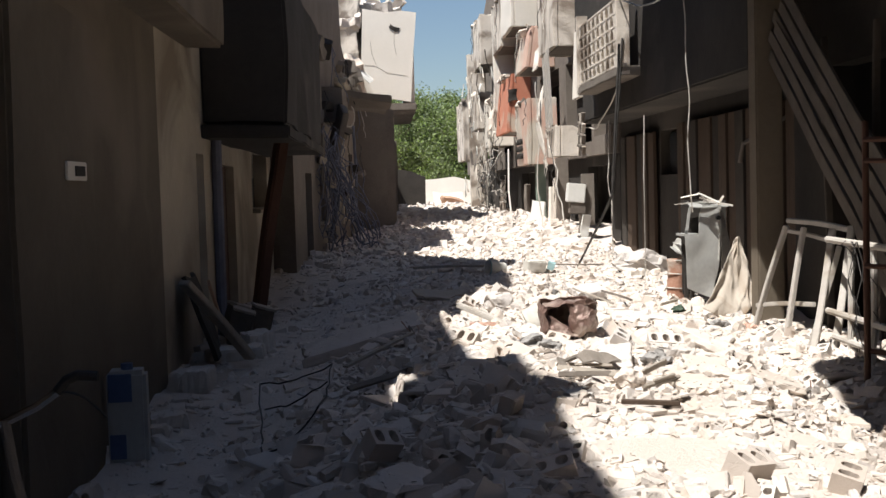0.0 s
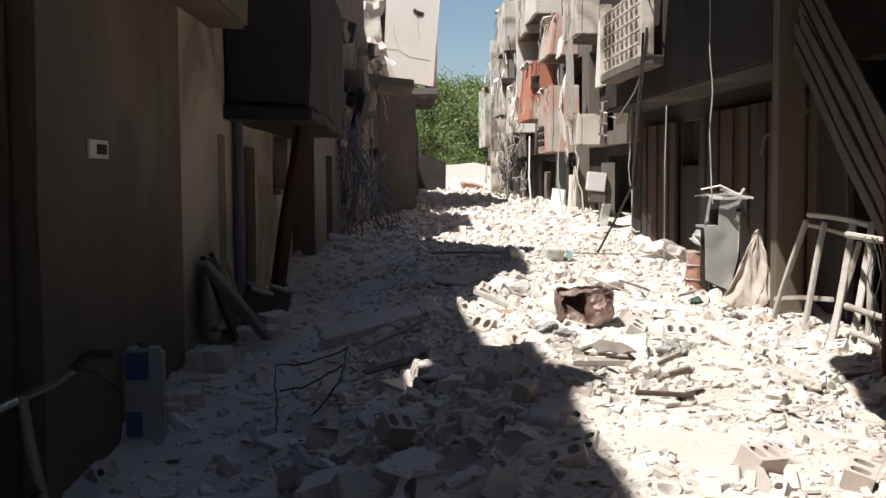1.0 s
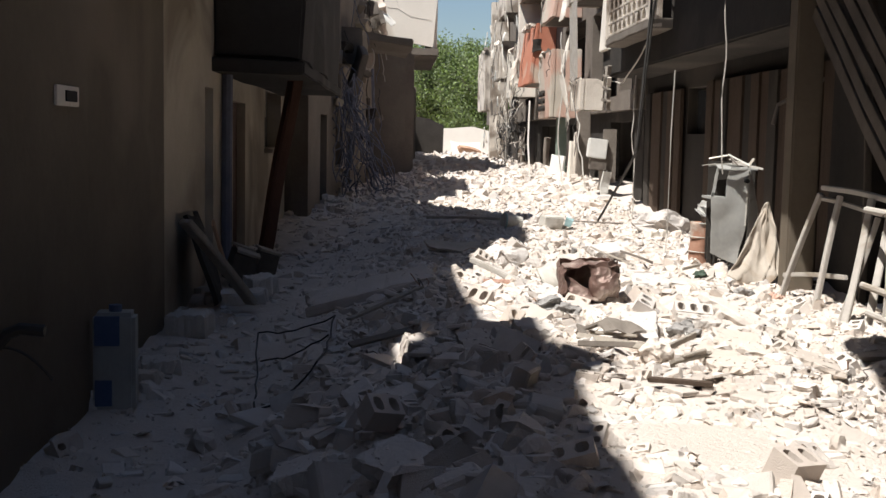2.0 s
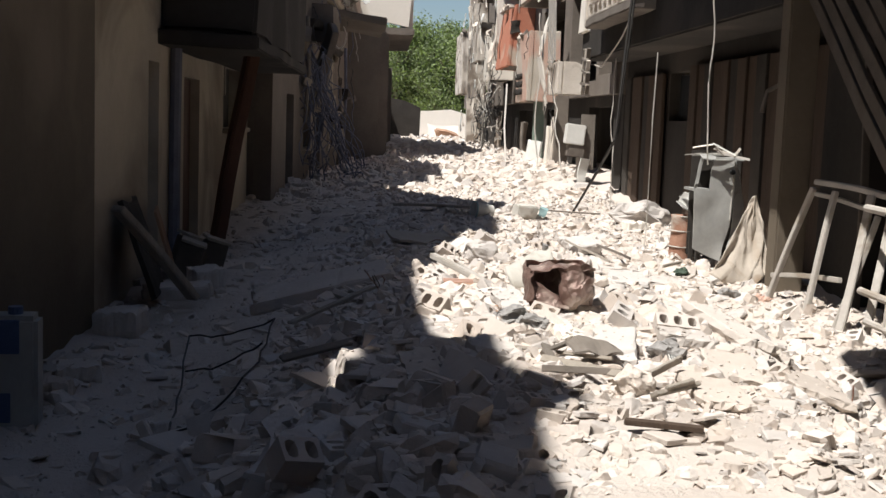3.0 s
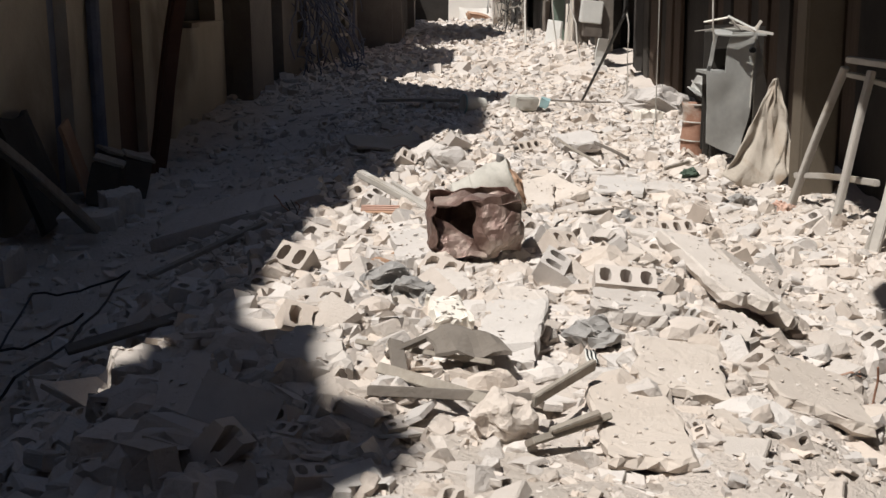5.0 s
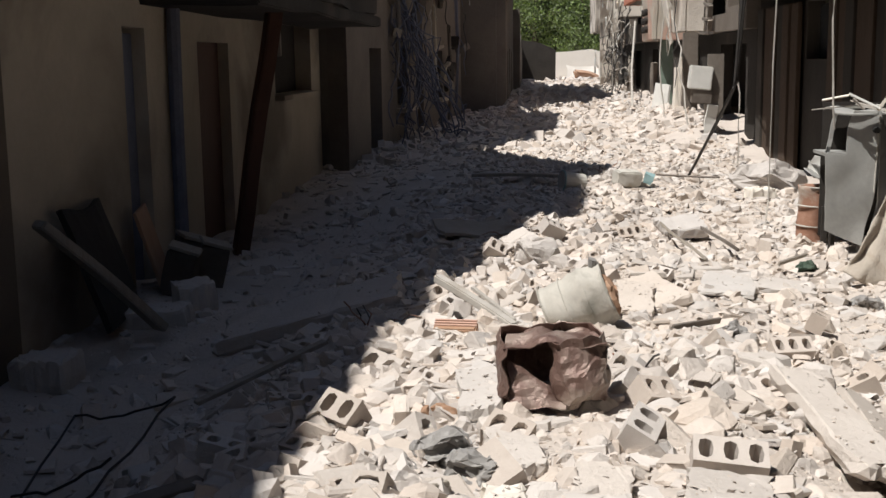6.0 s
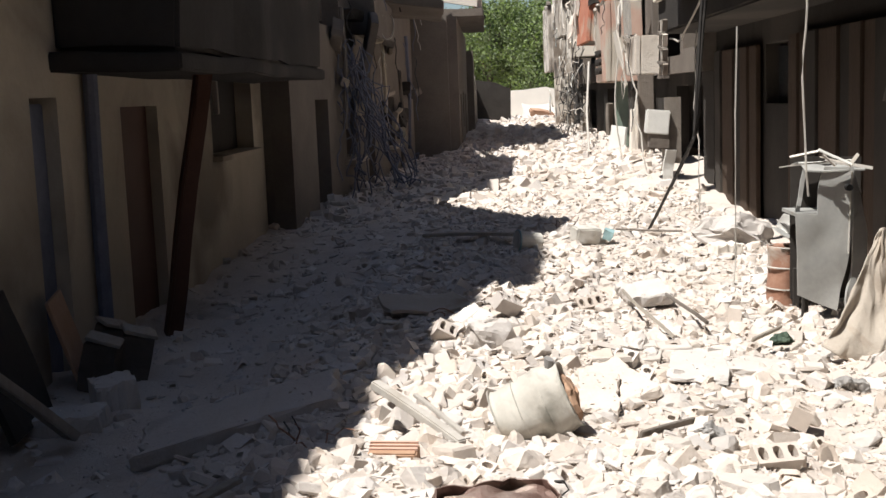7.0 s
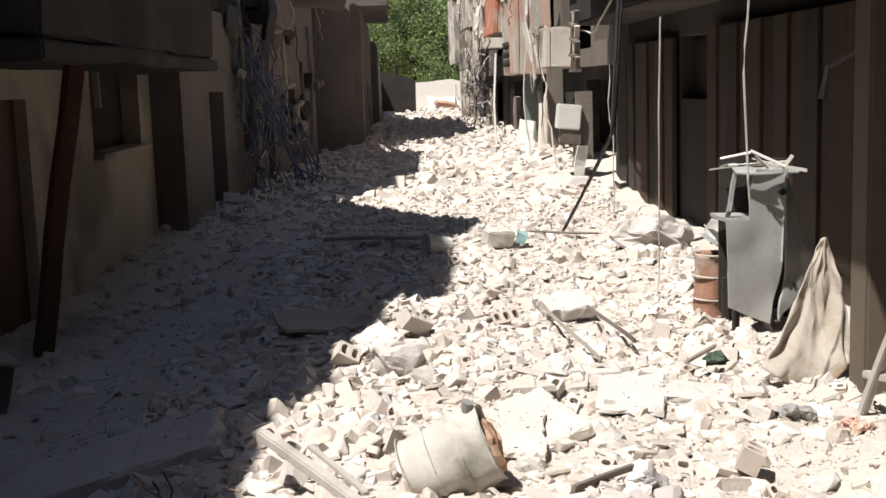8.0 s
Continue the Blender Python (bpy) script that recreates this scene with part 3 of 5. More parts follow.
def ruined(ob, y0, y1, z1, x0=4.08):
    """Chunks left lying along the top of a parapet, and a few torn wires over its edge."""
    for k in range(7):
        y, w = RUIN.uniform(y0, y1), RUIN.uniform(0.08, 0.24)
        part("chunk", under(house_f, crumple(box((x0 + RUIN.uniform(0.02, 0.14), y, z1 - RUIN.uniform(0.02, 0.1)), (w, w * RUIN.uniform(0.8, 1.8), w), [RUIN.uniform(0, 90) for _ in range(3)], bevel=0.01), 0.05, 5, k, 1)), (BEIGE, SLAB, GRIME)[k % 3], ob)
    for k in range(3):
        y = RUIN.uniform(y0, y1)
        part("wire", under(house_f, tube(hang((x0 - 0.03, y, z1 - 0.05), (x0 - RUIN.uniform(0.02, 0.12), y + RUIN.uniform(-0.5, 0.5), z1 - RUIN.uniform(0.6, 1.9)), RUIN.uniform(-0.1, 0.1), 8, 0.1, k + int(y)), 0.011, 4)), (PALECABLE, CABLE)[k % 2], ob)


pinkb = balcony(34.72, 37.46, 2.66, 4.59, m=PINK, label="faded pink parapet", seed=2)
ruined(pinkb, 34.72, 37.46, 4.59)
redb = balcony(40.23, 43.98, 3.87, 5.86, m=RED, taper=0.2, label="terracotta red parapet", seed=3)
ruined(redb, 40.23, 43.98, 5.86)
trib = balcony(34.87, 37.62, 5.49, 6.7, m=PINK, taper=0.22, label="pinkish tapering parapet", seed=4)
ruined(trib, 34.87, 37.62, 6.7)
bal = balcony(29.4, 32.0, 5.45, 7.2, label="beige parapet", seed=5)
ruined(bal, 29.4, 32.0, 7.2)
acb = balcony(29.4, 30.9, 2.75, 3.5, x1=4.7, label="small grey-beige parapet", seed=6)
ruined(acb, 29.4, 30.9, 3.5)
bal = balcony(41.3, 44.3, 6.9, 8.6, m=BEIGE, seed=7)
ruined(bal, 41.3, 44.3, 8.6)
bal = balcony(49.4, 53.1, 7.13, 9.19, m=BEIGE, seed=8)
ruined(bal, 49.4, 53.1, 9.19)
bal = balcony(51.9, 55.4, 4.6, 6.2, m=BEIGE, seed=9)
ruined(bal, 51.9, 55.4, 6.2)
bal = balcony(60.5, 65.3, 3.4, 6.48, m=BEIGE, seed=10)
ruined(bal, 60.5, 65.3, 6.48)
bal = balcony(45.8, 48.4, 3.6, 5.4, m=PALE, seed=11)
ruined(bal, 45.8, 48.4, 5.4)
bal = balcony(34.9, 37.6, 8.2, 9.8, m=BEIGE, seed=12)
ruined(bal, 34.9, 37.6, 9.8)
bal = balcony(29.2, 32.2, 8.3, 9.8, m=GRIME, seed=13)
ruined(bal, 29.2, 32.2, 9.8)
bal = balcony(38.3, 41.3, 7.15, 9.4, m=PALE, label="pale plastered parapet", seed=14)
ruined(bal, 38.3, 41.3, 9.4)
put(house_f, "pier", crumple(box((4.5, 44.5, 6.3), (0.8, 0.5, 4.2), bevel=0.03), 0.06, 1.1, 5, 4), PALE)
put(house_f, "pier", crumple(box((4.5, 57.0, 4.4), (0.8, 0.6, 8.0), bevel=0.03), 0.06, 1.1, 6, 4), BEIGE)
put(house_f, "pier", crumple(box((4.55, 33.4, 1.25), (0.2, 0.24, 1.5), (0, 3, 8), bevel=0.015), 0.02, 2.5, 7, 3), PALE, "white broken column")
put(house_f, "pier", crumple(box((4.72, 32.6, 1.55), (0.34, 0.3, 2.5), bevel=0.02), 0.015, 2, 8, 3), DARKCONCRETE)
put(house_f, "panel", crumple(box((4.3, 34.6, 1.2), (0.05, 0.7, 0.8), (4, 6, 24)), 0.03, 2, 9, 3), WHITE, "pale sheet leaning in the opening")
# Dark patch on the red parapet imitates a hole's shaded depth.
part("shell_hole", under(house_f, crumple(box((4.3, 40.22, 5.1), (0.3, 0.04, 0.42)), 0.09, 3, 6, 3)), NEARBLACK, redb)
put(house_f, "hanging_panel", box((4.2, 26.6, 4.7), (0.1, 0.9, 1.5), (0, 3, 0), bevel=0.01), PALE, "beige panel")
# Dark discs stand in for the shaded depth of the vents.
for i in range(5):
    for j in range(3):
        bm = bmesh.new()
        bmesh.ops.create_cone(bm, cap_ends=True, segments=10, radius1=0.085, radius2=0.085, depth=0.1)
        bmesh.ops.transform(bm, matrix=pose(4.06, 36.0 + i * 0.25, 2.95 + j * 0.22, 0, 90, 0), verts=bm.verts)
        put(house_f, "vent_hole", bm, NEARBLACK)
pole_g = put(house_f, "column", box((4.5, 35.3, 1.6), (0.28, 0.3, 2.3), bevel=0.02), GREENPOLE, "dull green column")
for i in range(7):
    put(house_f, "corrugated_strip", box((4.05 - 0.02 * (i % 2), 29.95 + i * 0.15, 4.5 - 0.03 * i), (0.03, 0.14, 1.9), (0, -2, 0)), WHITEWOOD, "dusty white corrugated sheet")
for i, (y, z, h) in enumerate(((28.9, 0.9, 1.2), (32.8, 1.4, 1.7), (33.6, 1.0, 1.9), (39.4, 1.2, 1.8), (47, 1.2, 2.2))):
    put(house_f, "broken_pier", crumple(box((4.6, y, z), (0.16, 0.2, h), (3, -2, 10 * i), bevel=0.02), 0.06, 4, i, 3), (GRIME, BEIGE, DARKCONCRETE)[i % 3])

# lattice balcony: a parapet of breeze blocks, each cell an arch open through
lat = thing("lattice_balcony", pose(3.9, 22.6, 4), "concrete breeze-block balcony parapet with rows of open arches", "balcony")
Y0, Y1, Z0, Z1 = 20.75, 24.5, 3.95, 5.3
for i in range(6):
    z = Z0 + 0.12 + i * 0.225
    put(lat, "ledge", box((3.9, (Y0 + Y1) / 2, z), (0.13, Y1 - Y0, 0.045), bevel=0.008), BEIGE)
for i in range(5):
    for j in range(9):
        y = Y0 + 0.25 + j * (Y1 - Y0 - 0.35) / 8
        zb = Z0 + 0.142 + i * 0.225
        bm = prism([(y - 0.06, zb), (y + 0.06, zb), (y + 0.075, zb + 0.1), (y + 0.17, zb + 0.182), (y - 0.17, zb + 0.182), (y - 0.075, zb + 0.1)], 3.845, 3.955)
        put(lat, "breeze_block", bm, BEIGE)
put(lat, "end_post", box((3.92, Y0 - 0.07, (Z0 + Z1) / 2 + 0.05), (0.22, 0.14, Z1 - Z0 + 0.2), bevel=0.01), BEIGE)
put(lat, "end_post", box((3.92, Y1 + 0.07, (Z0 + Z1) / 2 + 0.05), (0.22, 0.14, Z1 - Z0 + 0.2), bevel=0.01), BEIGE)
# Slab given the darker concrete so its underside reads as shaded.
put(lat, "slab", crumple(box((4.06, (Y0 + Y1) / 2, Z0), (0.5, Y1 - Y0 + 0.3, 0.16), bevel=0.02), 0.03, 1, 4, 4), GRIME)
lat2 = thing("breeze_block_panel", pose(4.1, 26, 3), "small broken breeze-block panel", "balcony")
for i in range(4):
    put(lat2, "ledge", box((4.12, 26.0 + 0.06 * (i % 2), 2.65 + i * 0.24), (0.1, 0.7 - 0.1 * i, 0.05), (4 * i, 0, 0), bevel=0.006), GRIME)
    for j in range(3):
        put(lat2, "breeze_block", box((4.12, 25.76 + j * 0.22, 2.77 + i * 0.24), (0.08, 0.05, 0.2), (20 - 16 * (j % 2), 0, 0)), (BEIGE, GRIME)[(i + j) % 2])


# ---- trees beyond the street ----
def tree(x, y, h, w, seed):
    r = np.random.RandomState(seed)
    ob = thing("tree", pose(x, y, 0), "leafy green tree beyond the end wall", "tree", "trees beyond the wall")
    part("trunk", tube([(0, 0, 0), (0.1, 0, h * 0.25), (0.25, 0.1, h * 0.5), (0.2, 0.2, h * 0.75)], [0.3, 0.24, 0.16, 0.06], 8), BARK, ob)
    for k in range(5):
        a = k * 1.3 + seed
        part("limb", tube([(0.15, 0, h * (0.3 + 0.07 * k)), (math.cos(a) * w * 0.25, math.sin(a) * w * 0.25, h * (0.45 + 0.08 * k)), (math.cos(a) * w * 0.4, math.sin(a) * w * 0.4, h * (0.55 + 0.08 * k))], [0.12, 0.07, 0.03], 6), BARK, ob)
    cl = np.column_stack([r.normal(0, w * 0.27, 70), r.normal(0, w * 0.25, 70), h * (0.25 + 0.68 * r.beta(1.6, 1.3, 70))])
    n = 15000
    c = cl[r.randint(0, 70, n)] + r.normal(0, 1, (n, 3)) * np.array([0.5, 0.5, 0.42])
    u = r.normal(0, 1, (n, 3))
    u /= np.linalg.norm(u, axis=1)[:, None]
    v = np.cross(u, r.normal(0, 1, (n, 3)))
    v /= np.linalg.norm(v, axis=1)[:, None]
    s = r.uniform(0.06, 0.14, (n, 1))
    V = np.stack([c - u * s, c + v * s * 0.55, c + u * s, c - v * s * 0.55], 1).reshape(-1, 3)
    me = bpy.data.meshes.new("crown")
    me.from_pydata(V.tolist(), [], np.arange(4 * n).reshape(-1, 4).tolist())
    me.materials.append(LEAF)
    cr = new("crown", me)
    cr.parent = ob


for i, (x, y, h, w) in enumerate(((1.2, 100, 10.0, 6), (4.6, 99, 10.4, 6.5), (8.5, 103, 10.2, 6), (-2.5, 104, 9.5, 6), (3.0, 106, 11.0, 7), (6.5, 96, 8.5, 5))):
    tree(x, y, h, w, i + 1)
bm = crumple(box((3, 111, 3.5), (60, 1.2, 8)), 0.9, 0.4, 3, 12)
tagged(part("hedge", bm, LEAF), "dense green wood far behind the wall", "trees", kind="structure")
# unseen end wall added behind the camera, tall to hold back skylight
tagged(part("wall_south", box((1.1, -13.8, 6), (8, 0.3, 12.8)), GRIME), "unseen tall wall added behind to hold back skylight", "wall", kind="structure")

# ---- loose things on the sunlit side ----
def gz(x, y):
    return ground_z(x, y)


def plank(ob, name, a, b, w, t, m, label="", seed=0, roll=0):
    """A board from a to b, w wide and t thick, a little bowed."""
    a, b = Vector(a), Vector(b)
    d = b - a
    bm = box((0, 0, 0), (w, t, d.length), bevel=min(w, t) * 0.15)
    bmesh.ops.subdivide_edges(bm, edges=[e for e in bm.edges if e.calc_length() > d.length * 0.5], cuts=4)
    for v in bm.verts:
        v.co.x += 0.015 * math.sin(v.co.z * 2 + seed)
        v.co.y += 0.012 * math.cos(v.co.z * 3 + seed)
    q = d.to_track_quat("Z", "Y").to_matrix().to_4x4()
    bmesh.ops.transform(bm, matrix=Matrix.Translation((a + b) / 2) @ q @ pose(0, 0, 0, 0, 0, roll), verts=bm.verts)
    return put(ob, name, bm, m, label)


def solid(ob, t):
    md = ob.modifiers.new("thickness", "SOLIDIFY")
    md.thickness = t
    return ob


# crushed rusty tin
tin = thing("crushed_tin", pose(1.175, 10.02, 0.93, 0, -3, 4) @ Matrix.Diagonal((0.9, 0.9, 0.9, 1)), "crushed rusty brown tin lying open on the rubble", "tin")
PLAN = [(-0.02, -0.12), (0.03, -0.19), (0.13, -0.21), (0.22, -0.17), (0.25, -0.05), (0.2, 0.1), (0.05, 0.17), (-0.12, 0.15), (-0.23, 0.08), (-0.25, -0.04), (-0.225, -0.17)]
bm = bmesh.new()
cols = []
for i in range(61):
    k = i / 60 * (len(PLAN) - 1)
    a, f = int(min(k, len(PLAN) - 2)), k - int(min(k, len(PLAN) - 2))
    x, y = (PLAN[a][n] * (1 - f) + PLAN[a + 1][n] * f for n in (0, 1))
    col = []
    for w in range(13):
        h = w / 12
        pinch = 1 - 0.16 * smooth(0.75, 1.0, h) - 0.10 * smooth(0.3, 0.0, h)
        v = Vector((x * pinch, y * pinch, 0.30 * h * (1 - 0.12 * (i > 48)) - 0.03 * (i < 12) * (1 - h)))
        v += noise.noise_vector(v * 6.0 + Vector((3, 0, 0))) * 0.04 + noise.noise_vector(v * 15.0) * 0.022 + noise.noise_vector(v * 34.0) * 0.006
        col.append(bm.verts.new(v))
    cols.append(col)
for a, b in zip(cols, cols[1:]):
    for w in range(12):
        bm.faces.new((a[w], b[w], b[w + 1], a[w + 1]))
solid(part("body", bm, RUST, tin, "buckled brown sheet, open towards the street"), 0.005)
bm = bmesh.new()
bmesh.ops.create_grid(bm, x_segments=14, y_segments=12, size=0.5)
for v in bm.verts:
    u, w = v.co.x, v.co.y
    v.co = Vector((u * 0.42 + 0.01, w * (0.24 + 0.07 * smooth(-0.1, 0.3, u)) - 0.03 * smooth(0.0, 0.3, u) + 0.02, 0.285 - 0.05 * abs(u))) + noise.noise_vector(Vector((u * 4, w * 4, 5))) * 0.035
solid(part("top_sheet", bm, RUST, tin, "dented dusty top sheet"), 0.005)
bm = bmesh.new()
bmesh.ops.create_grid(bm, x_segments=9, y_segments=9, size=0.5)
for v in bm.verts:
    u, w = v.co.x + 0.5, v.co.y + 0.5
    v.co = Vector((-0.2 + 0.24 * u, -0.18 + 0.10 * w - 0.03 * u, 0.01 + 0.19 * w * (1 - 0.85 * u))) + noise.noise_vector(Vector((u * 4, w * 4, 7))) * 0.02
solid(part("torn_flap", bm, RUST, tin, "torn lower flap catching the sun"), 0.005)
# grey drum on its side
drum = thing("steel_drum", pose(1.39, 12.66, 0.76, 4, -24, -3) @ Matrix.Diagonal((0.74, 0.97, 0.97, 1)), "dusty grey dented drum lying on its side", "drum")
bm = bmesh.new()
rings = []
for i, x in enumerate(np.linspace(-0.29, 0.27, 22)):
    r = 0.205 + (0.008 if i in (0, 7, 14, 21) else 0) - 0.02 * (i < 5) * (1 - i / 5)
    rings.append([bm.verts.new((x, r * math.cos(a), r * math.sin(a) * (0.93 if math.sin(a) > 0.3 else 1))) for a in np.linspace(0, 2 * math.pi, 28, endpoint=False)])
for a, b in zip(rings, rings[1:]):
    for i in range(28):
        bm.faces.new((a[i], a[(i + 1) % 28], b[(i + 1) % 28], b[i]))
bm.faces.new(rings[0][::-1])
for v in bm.verts:
    v.co += noise.noise_vector(v.co * 5) * 0.03 + noise.noise_vector(v.co * 13) * 0.008
body = part("shell", bm, DUSTYDRUM, drum)
body.data.shade_smooth()
solid(body, 0.006)
for x in (-0.29, -0.1, 0.09, 0.27):
    part("rib", tube([(x, 0.209 * math.cos(a), 0.205 * math.sin(a) * (0.94 if math.sin(a) > 0.3 else 1)) for a in np.linspace(0, 2 * math.pi, 29)], 0.004, 5), DUSTYDRUM, drum)
part("bung", tube([(0.22, -0.03, 0.19), (0.25, -0.035, 0.235)], 0.035, 10), GREYCLOTH, drum, "dark bung hole")
bm = bmesh.new()
bmesh.ops.create_icosphere(bm, subdivisions=3, radius=0.17)
for v in bm.verts:
    v.co = Vector((v.co.x * 0.5 + 0.24, v.co.y, v.co.z * 0.85 - 0.03)) + noise.noise_vector(v.co * 12) * 0.05
part("earth_fill", bm, ORANGE, drum, "clod of brown earth spilling out")

# rusty upright barrel with scraps in it
barrel = thing("rusty_barrel", pose(3.87, 17.2, gz(3.86, 17.2) - 0.06, 0, 3, 0) @ Matrix.Diagonal((1.08, 1.08, 1.08, 1)), "small rust-red barrel standing upright on the rubble", "barrel")
bm = bmesh.new()
rings = []
for i, z in enumerate(np.linspace(0, 0.56, 16)):
    r = 0.135 + (0.007 if i in (0, 5, 10, 15) else 0)
    rings.append([bm.verts.new((r * math.cos(a), r * math.sin(a), z)) for a in np.linspace(0, 2 * math.pi, 22, endpoint=False)])
for a, b in zip(rings, rings[1:]):
    for i in range(22):
        bm.faces.new((a[i], a[(i + 1) % 22], b[(i + 1) % 22], b[i]))
bm.faces.new(rings[0][::-1])
crumple(bm, 0.02, 5, 2)
sh = part("shell", bm, BARREL, barrel)
sh.data.shade_smooth()
solid(sh, 0.005)
for z in (0.19, 0.375, 0.55):
    part("rib", tube([(0.142 * math.cos(a), 0.142 * math.sin(a), z) for a in np.linspace(0, 2 * math.pi, 23)], 0.007, 5), DUSTYWHITE, barrel, "pale dusty rib")
for i in range(4):
    part("scrap_sheet", crumple(box((random.uniform(-0.06, 0.06), random.uniform(-0.06, 0.06), 0.62 + 0.04 * i), (0.2, 0.16, 0.012), (30 * i, 25 - 15 * i, 50 * i)), 0.04, 6, i, 4), (WHITE, ZINC, GREYCLOTH, WHITE)[i], barrel)

# steel cabinet with a heap of broken strips on top
cab = thing("steel_cabinet", pose(4.1, 16.6, 0.5), "bent grey galvanised cabinet leaning by a pillar", "cabinet")
bm = prism([(3.84, 0.63), (4.18, 0.48), (4.3, 1.0), (4.32, 1.74), (4.08, 1.755), (4.03, 1.55), (4.0, 1.355), (3.82, 1.365)], 16.5, 16.52, "y")
bmesh.ops.triangulate(bm, faces=bm.faces[:])
put(cab, "front_panel", crumple(bm, 0.03, 3.5, 3, 5), ZINC).data.set_sharp_from_angle(angle=radians(40))
bm = prism([(0.0, 0.5), (0.22, 0.7), (0.30, 0.86), (0.22, 1.3), (0.1, 1.68), (0.02, 1.74), (0.1, 1.2), (0.08, 0.9)], 0, 0.02, "y")
bmesh.ops.triangulate(bm, faces=bm.faces[:])
bmesh.ops.transform(bm, matrix=pose(4.27, 16.49, 0, 0, 0, 34), verts=bm.verts)
put(cab, "side_panel", crumple(bm, 0.04, 4, 5, 4), ZINC, "buckled side sheet").data.set_sharp_from_angle(angle=radians(40))
# Back sheet near-black, standing in for the shade inside the cabinet.
put(cab, "back_panel", crumple(box((4.22, 17.0, 1.15), (0.62, 0.03, 1.3), (0, 0, -5)), 0.02, 2, 7, 5), NEARBLACK)
put(cab, "torn_edge", crumple(box((3.9, 16.62, 1.55), (0.03, 0.03, 0.44), (0, 12, 0)), 0.03, 4, 2, 2), ZINC)
put(cab, "shelf", box((4.02, 16.75, 1.34), (0.4, 0.44, 0.03), (0, 2, 0)), ZINC)
for p in ((3.93, 16.6), (4.4, 16.6), (3.95, 16.98), (4.46, 16.98)):
    put(cab, "leg", box((p[0], p[1], 0.55), (0.05, 0.05, 0.5)), NEARBLACK)
put(cab, "fold", box((4.285, 16.488, 1.35), (0.012, 0.02, 0.72), (0, 2, 0), bevel=0.003), DUSTYWHITE, "pale strip along the fold of the sheet")
put(cab, "lock", tube([(4.26, 16.48, 1.575), (4.26, 16.42, 1.575)], 0.03, 10), BLACK, "round lock")
top = thing("scrap_strips", pose(4.08, 16.5, 1.76), "broken white strips and sheet lying on the cabinet", "scrap")
for i, (a, b) in enumerate((((3.68, 16.5, 1.755), (4.12, 16.4, 1.80)), ((3.76, 16.45, 1.84), (3.98, 16.38, 1.89)), ((3.98, 16.38, 1.90), (4.28, 16.42, 1.77)), ((4.1, 16.6, 1.80), (4.48, 16.5, 1.735)), ((4.25, 16.45, 1.76), (4.31, 16.4, 1.87)), ((3.9, 16.7, 1.78), (4.4, 16.75, 1.80)), ((4.02, 16.36, 1.88), (4.12, 16.34, 1.78)), ((4.0, 16.4, 1.86), (4.2, 16.35, 1.80)))):
    plank(top, "strip", a, b, 0.03, 0.01, (WHITEWOOD, PALE, WHITE)[i % 3], seed=i, roll=i * 25)
put(top, "sheet", crumple(box((4.16, 16.72, 1.735), (0.5, 0.44, 0.012), (0, 4, 0)), 0.06, 3, 2, 6), ZINC)

# canvas draped from the pillar to the ground
cv = thing("canvas_sheet", pose(4.0, 15.1, 0.5), "dusty beige canvas draped over rubble beside the cabinet", "cloth")
bm = bmesh.new()
bmesh.ops.create_grid(bm, x_segments=48, y_segments=48, size=0.5)
for v in bm.verts:
    u, w = v.co.x + 0.5, v.co.y + 0.5
    lx = 3.60 + 0.50 * w ** 0.85
    rx = 4.28 - 0.14 * w
    z0 = 0.53 - 0.14 * math.sin(math.pi * u) + 0.08 * u * u
    fold = 0.05 * math.sin(u * 5.0 - w * 4.5 + 3 * noise.noise(Vector((u * 2, w * 2, 0)))) * (0.3 + 0.7 * (1 - w))
    crease = 0.03 * abs(noise.noise(Vector((u * 5 + w * 2, w * 4, 4))))
    v.co = Vector((lx + (rx - lx) * u + fold * 0.3, 15.18 - 0.26 * (1 - w) ** 1.4 - abs(fold) * 1.4 - crease, z0 + (1.37 - z0) * w)) + noise.noise_vector(Vector((u * 6, w * 6, 2))) * 0.022
put(cv, "sheet", bm, CANVAS).data.shade_smooth()
solid(cv.children[0], 0.008)

# leaning window frame and the tubular bed end beside it
lf = thing("leaning_window_frame", pose(4.1, 13, 0.45), "dusty white wooden frame leaning against the shop front", "frame")
TL, TR = Vector((4.22, 13.75, 1.62)), Vector((4.25, 12.05, 1.56))
plank(lf, "rail", TL, TR, 0.07, 0.05, WHITEWOOD)
plank(lf, "rail", TL + Vector((0.02, 0.1, -0.14)), TR + Vector((0.02, 0, -0.14)), 0.05, 0.04, WHITEWOOD, seed=2)
for i, (a, b) in enumerate((((4.2, 13.85, 1.55), (3.98, 14.3, 0.3)), ((4.2, 13.25, 1.55), (3.93, 13.2, 0.3)), ((4.2, 12.5, 1.56), (3.86, 12.2, 0.3)), ((4.22, 12.1, 1.6), (3.9, 11.75, 0.28)), ((4.2, 12.35, 1.4), (3.92, 12.4, 0.35)))):
    plank(lf, "stile", a, b, 0.07, 0.045, WHITEWOOD, seed=i)
plank(lf, "stile", (4.2, 13.05, 0.75), (4.05, 14.35, 0.62), 0.05, 0.05, WHITEWOOD)
lf.matrix_world = pose(0.05, 0, 0) @ lf.matrix_world
bed = thing("bed_end", pose(4.0, 11, 0.5), "white tubular steel bed end standing among the debris", "bed frame")
for z, y0, y1 in ((1.46, 10.1, 11.95), (0.78, 10.1, 11.95), (0.55, 10.3, 11.8)):
    put(bed, "rail", tube([(4.0, y0, z), (4.0, (y0 + y1) / 2, z + 0.015), (3.98, y1, z + 0.03)], 0.032, 8), WHITEWOOD)
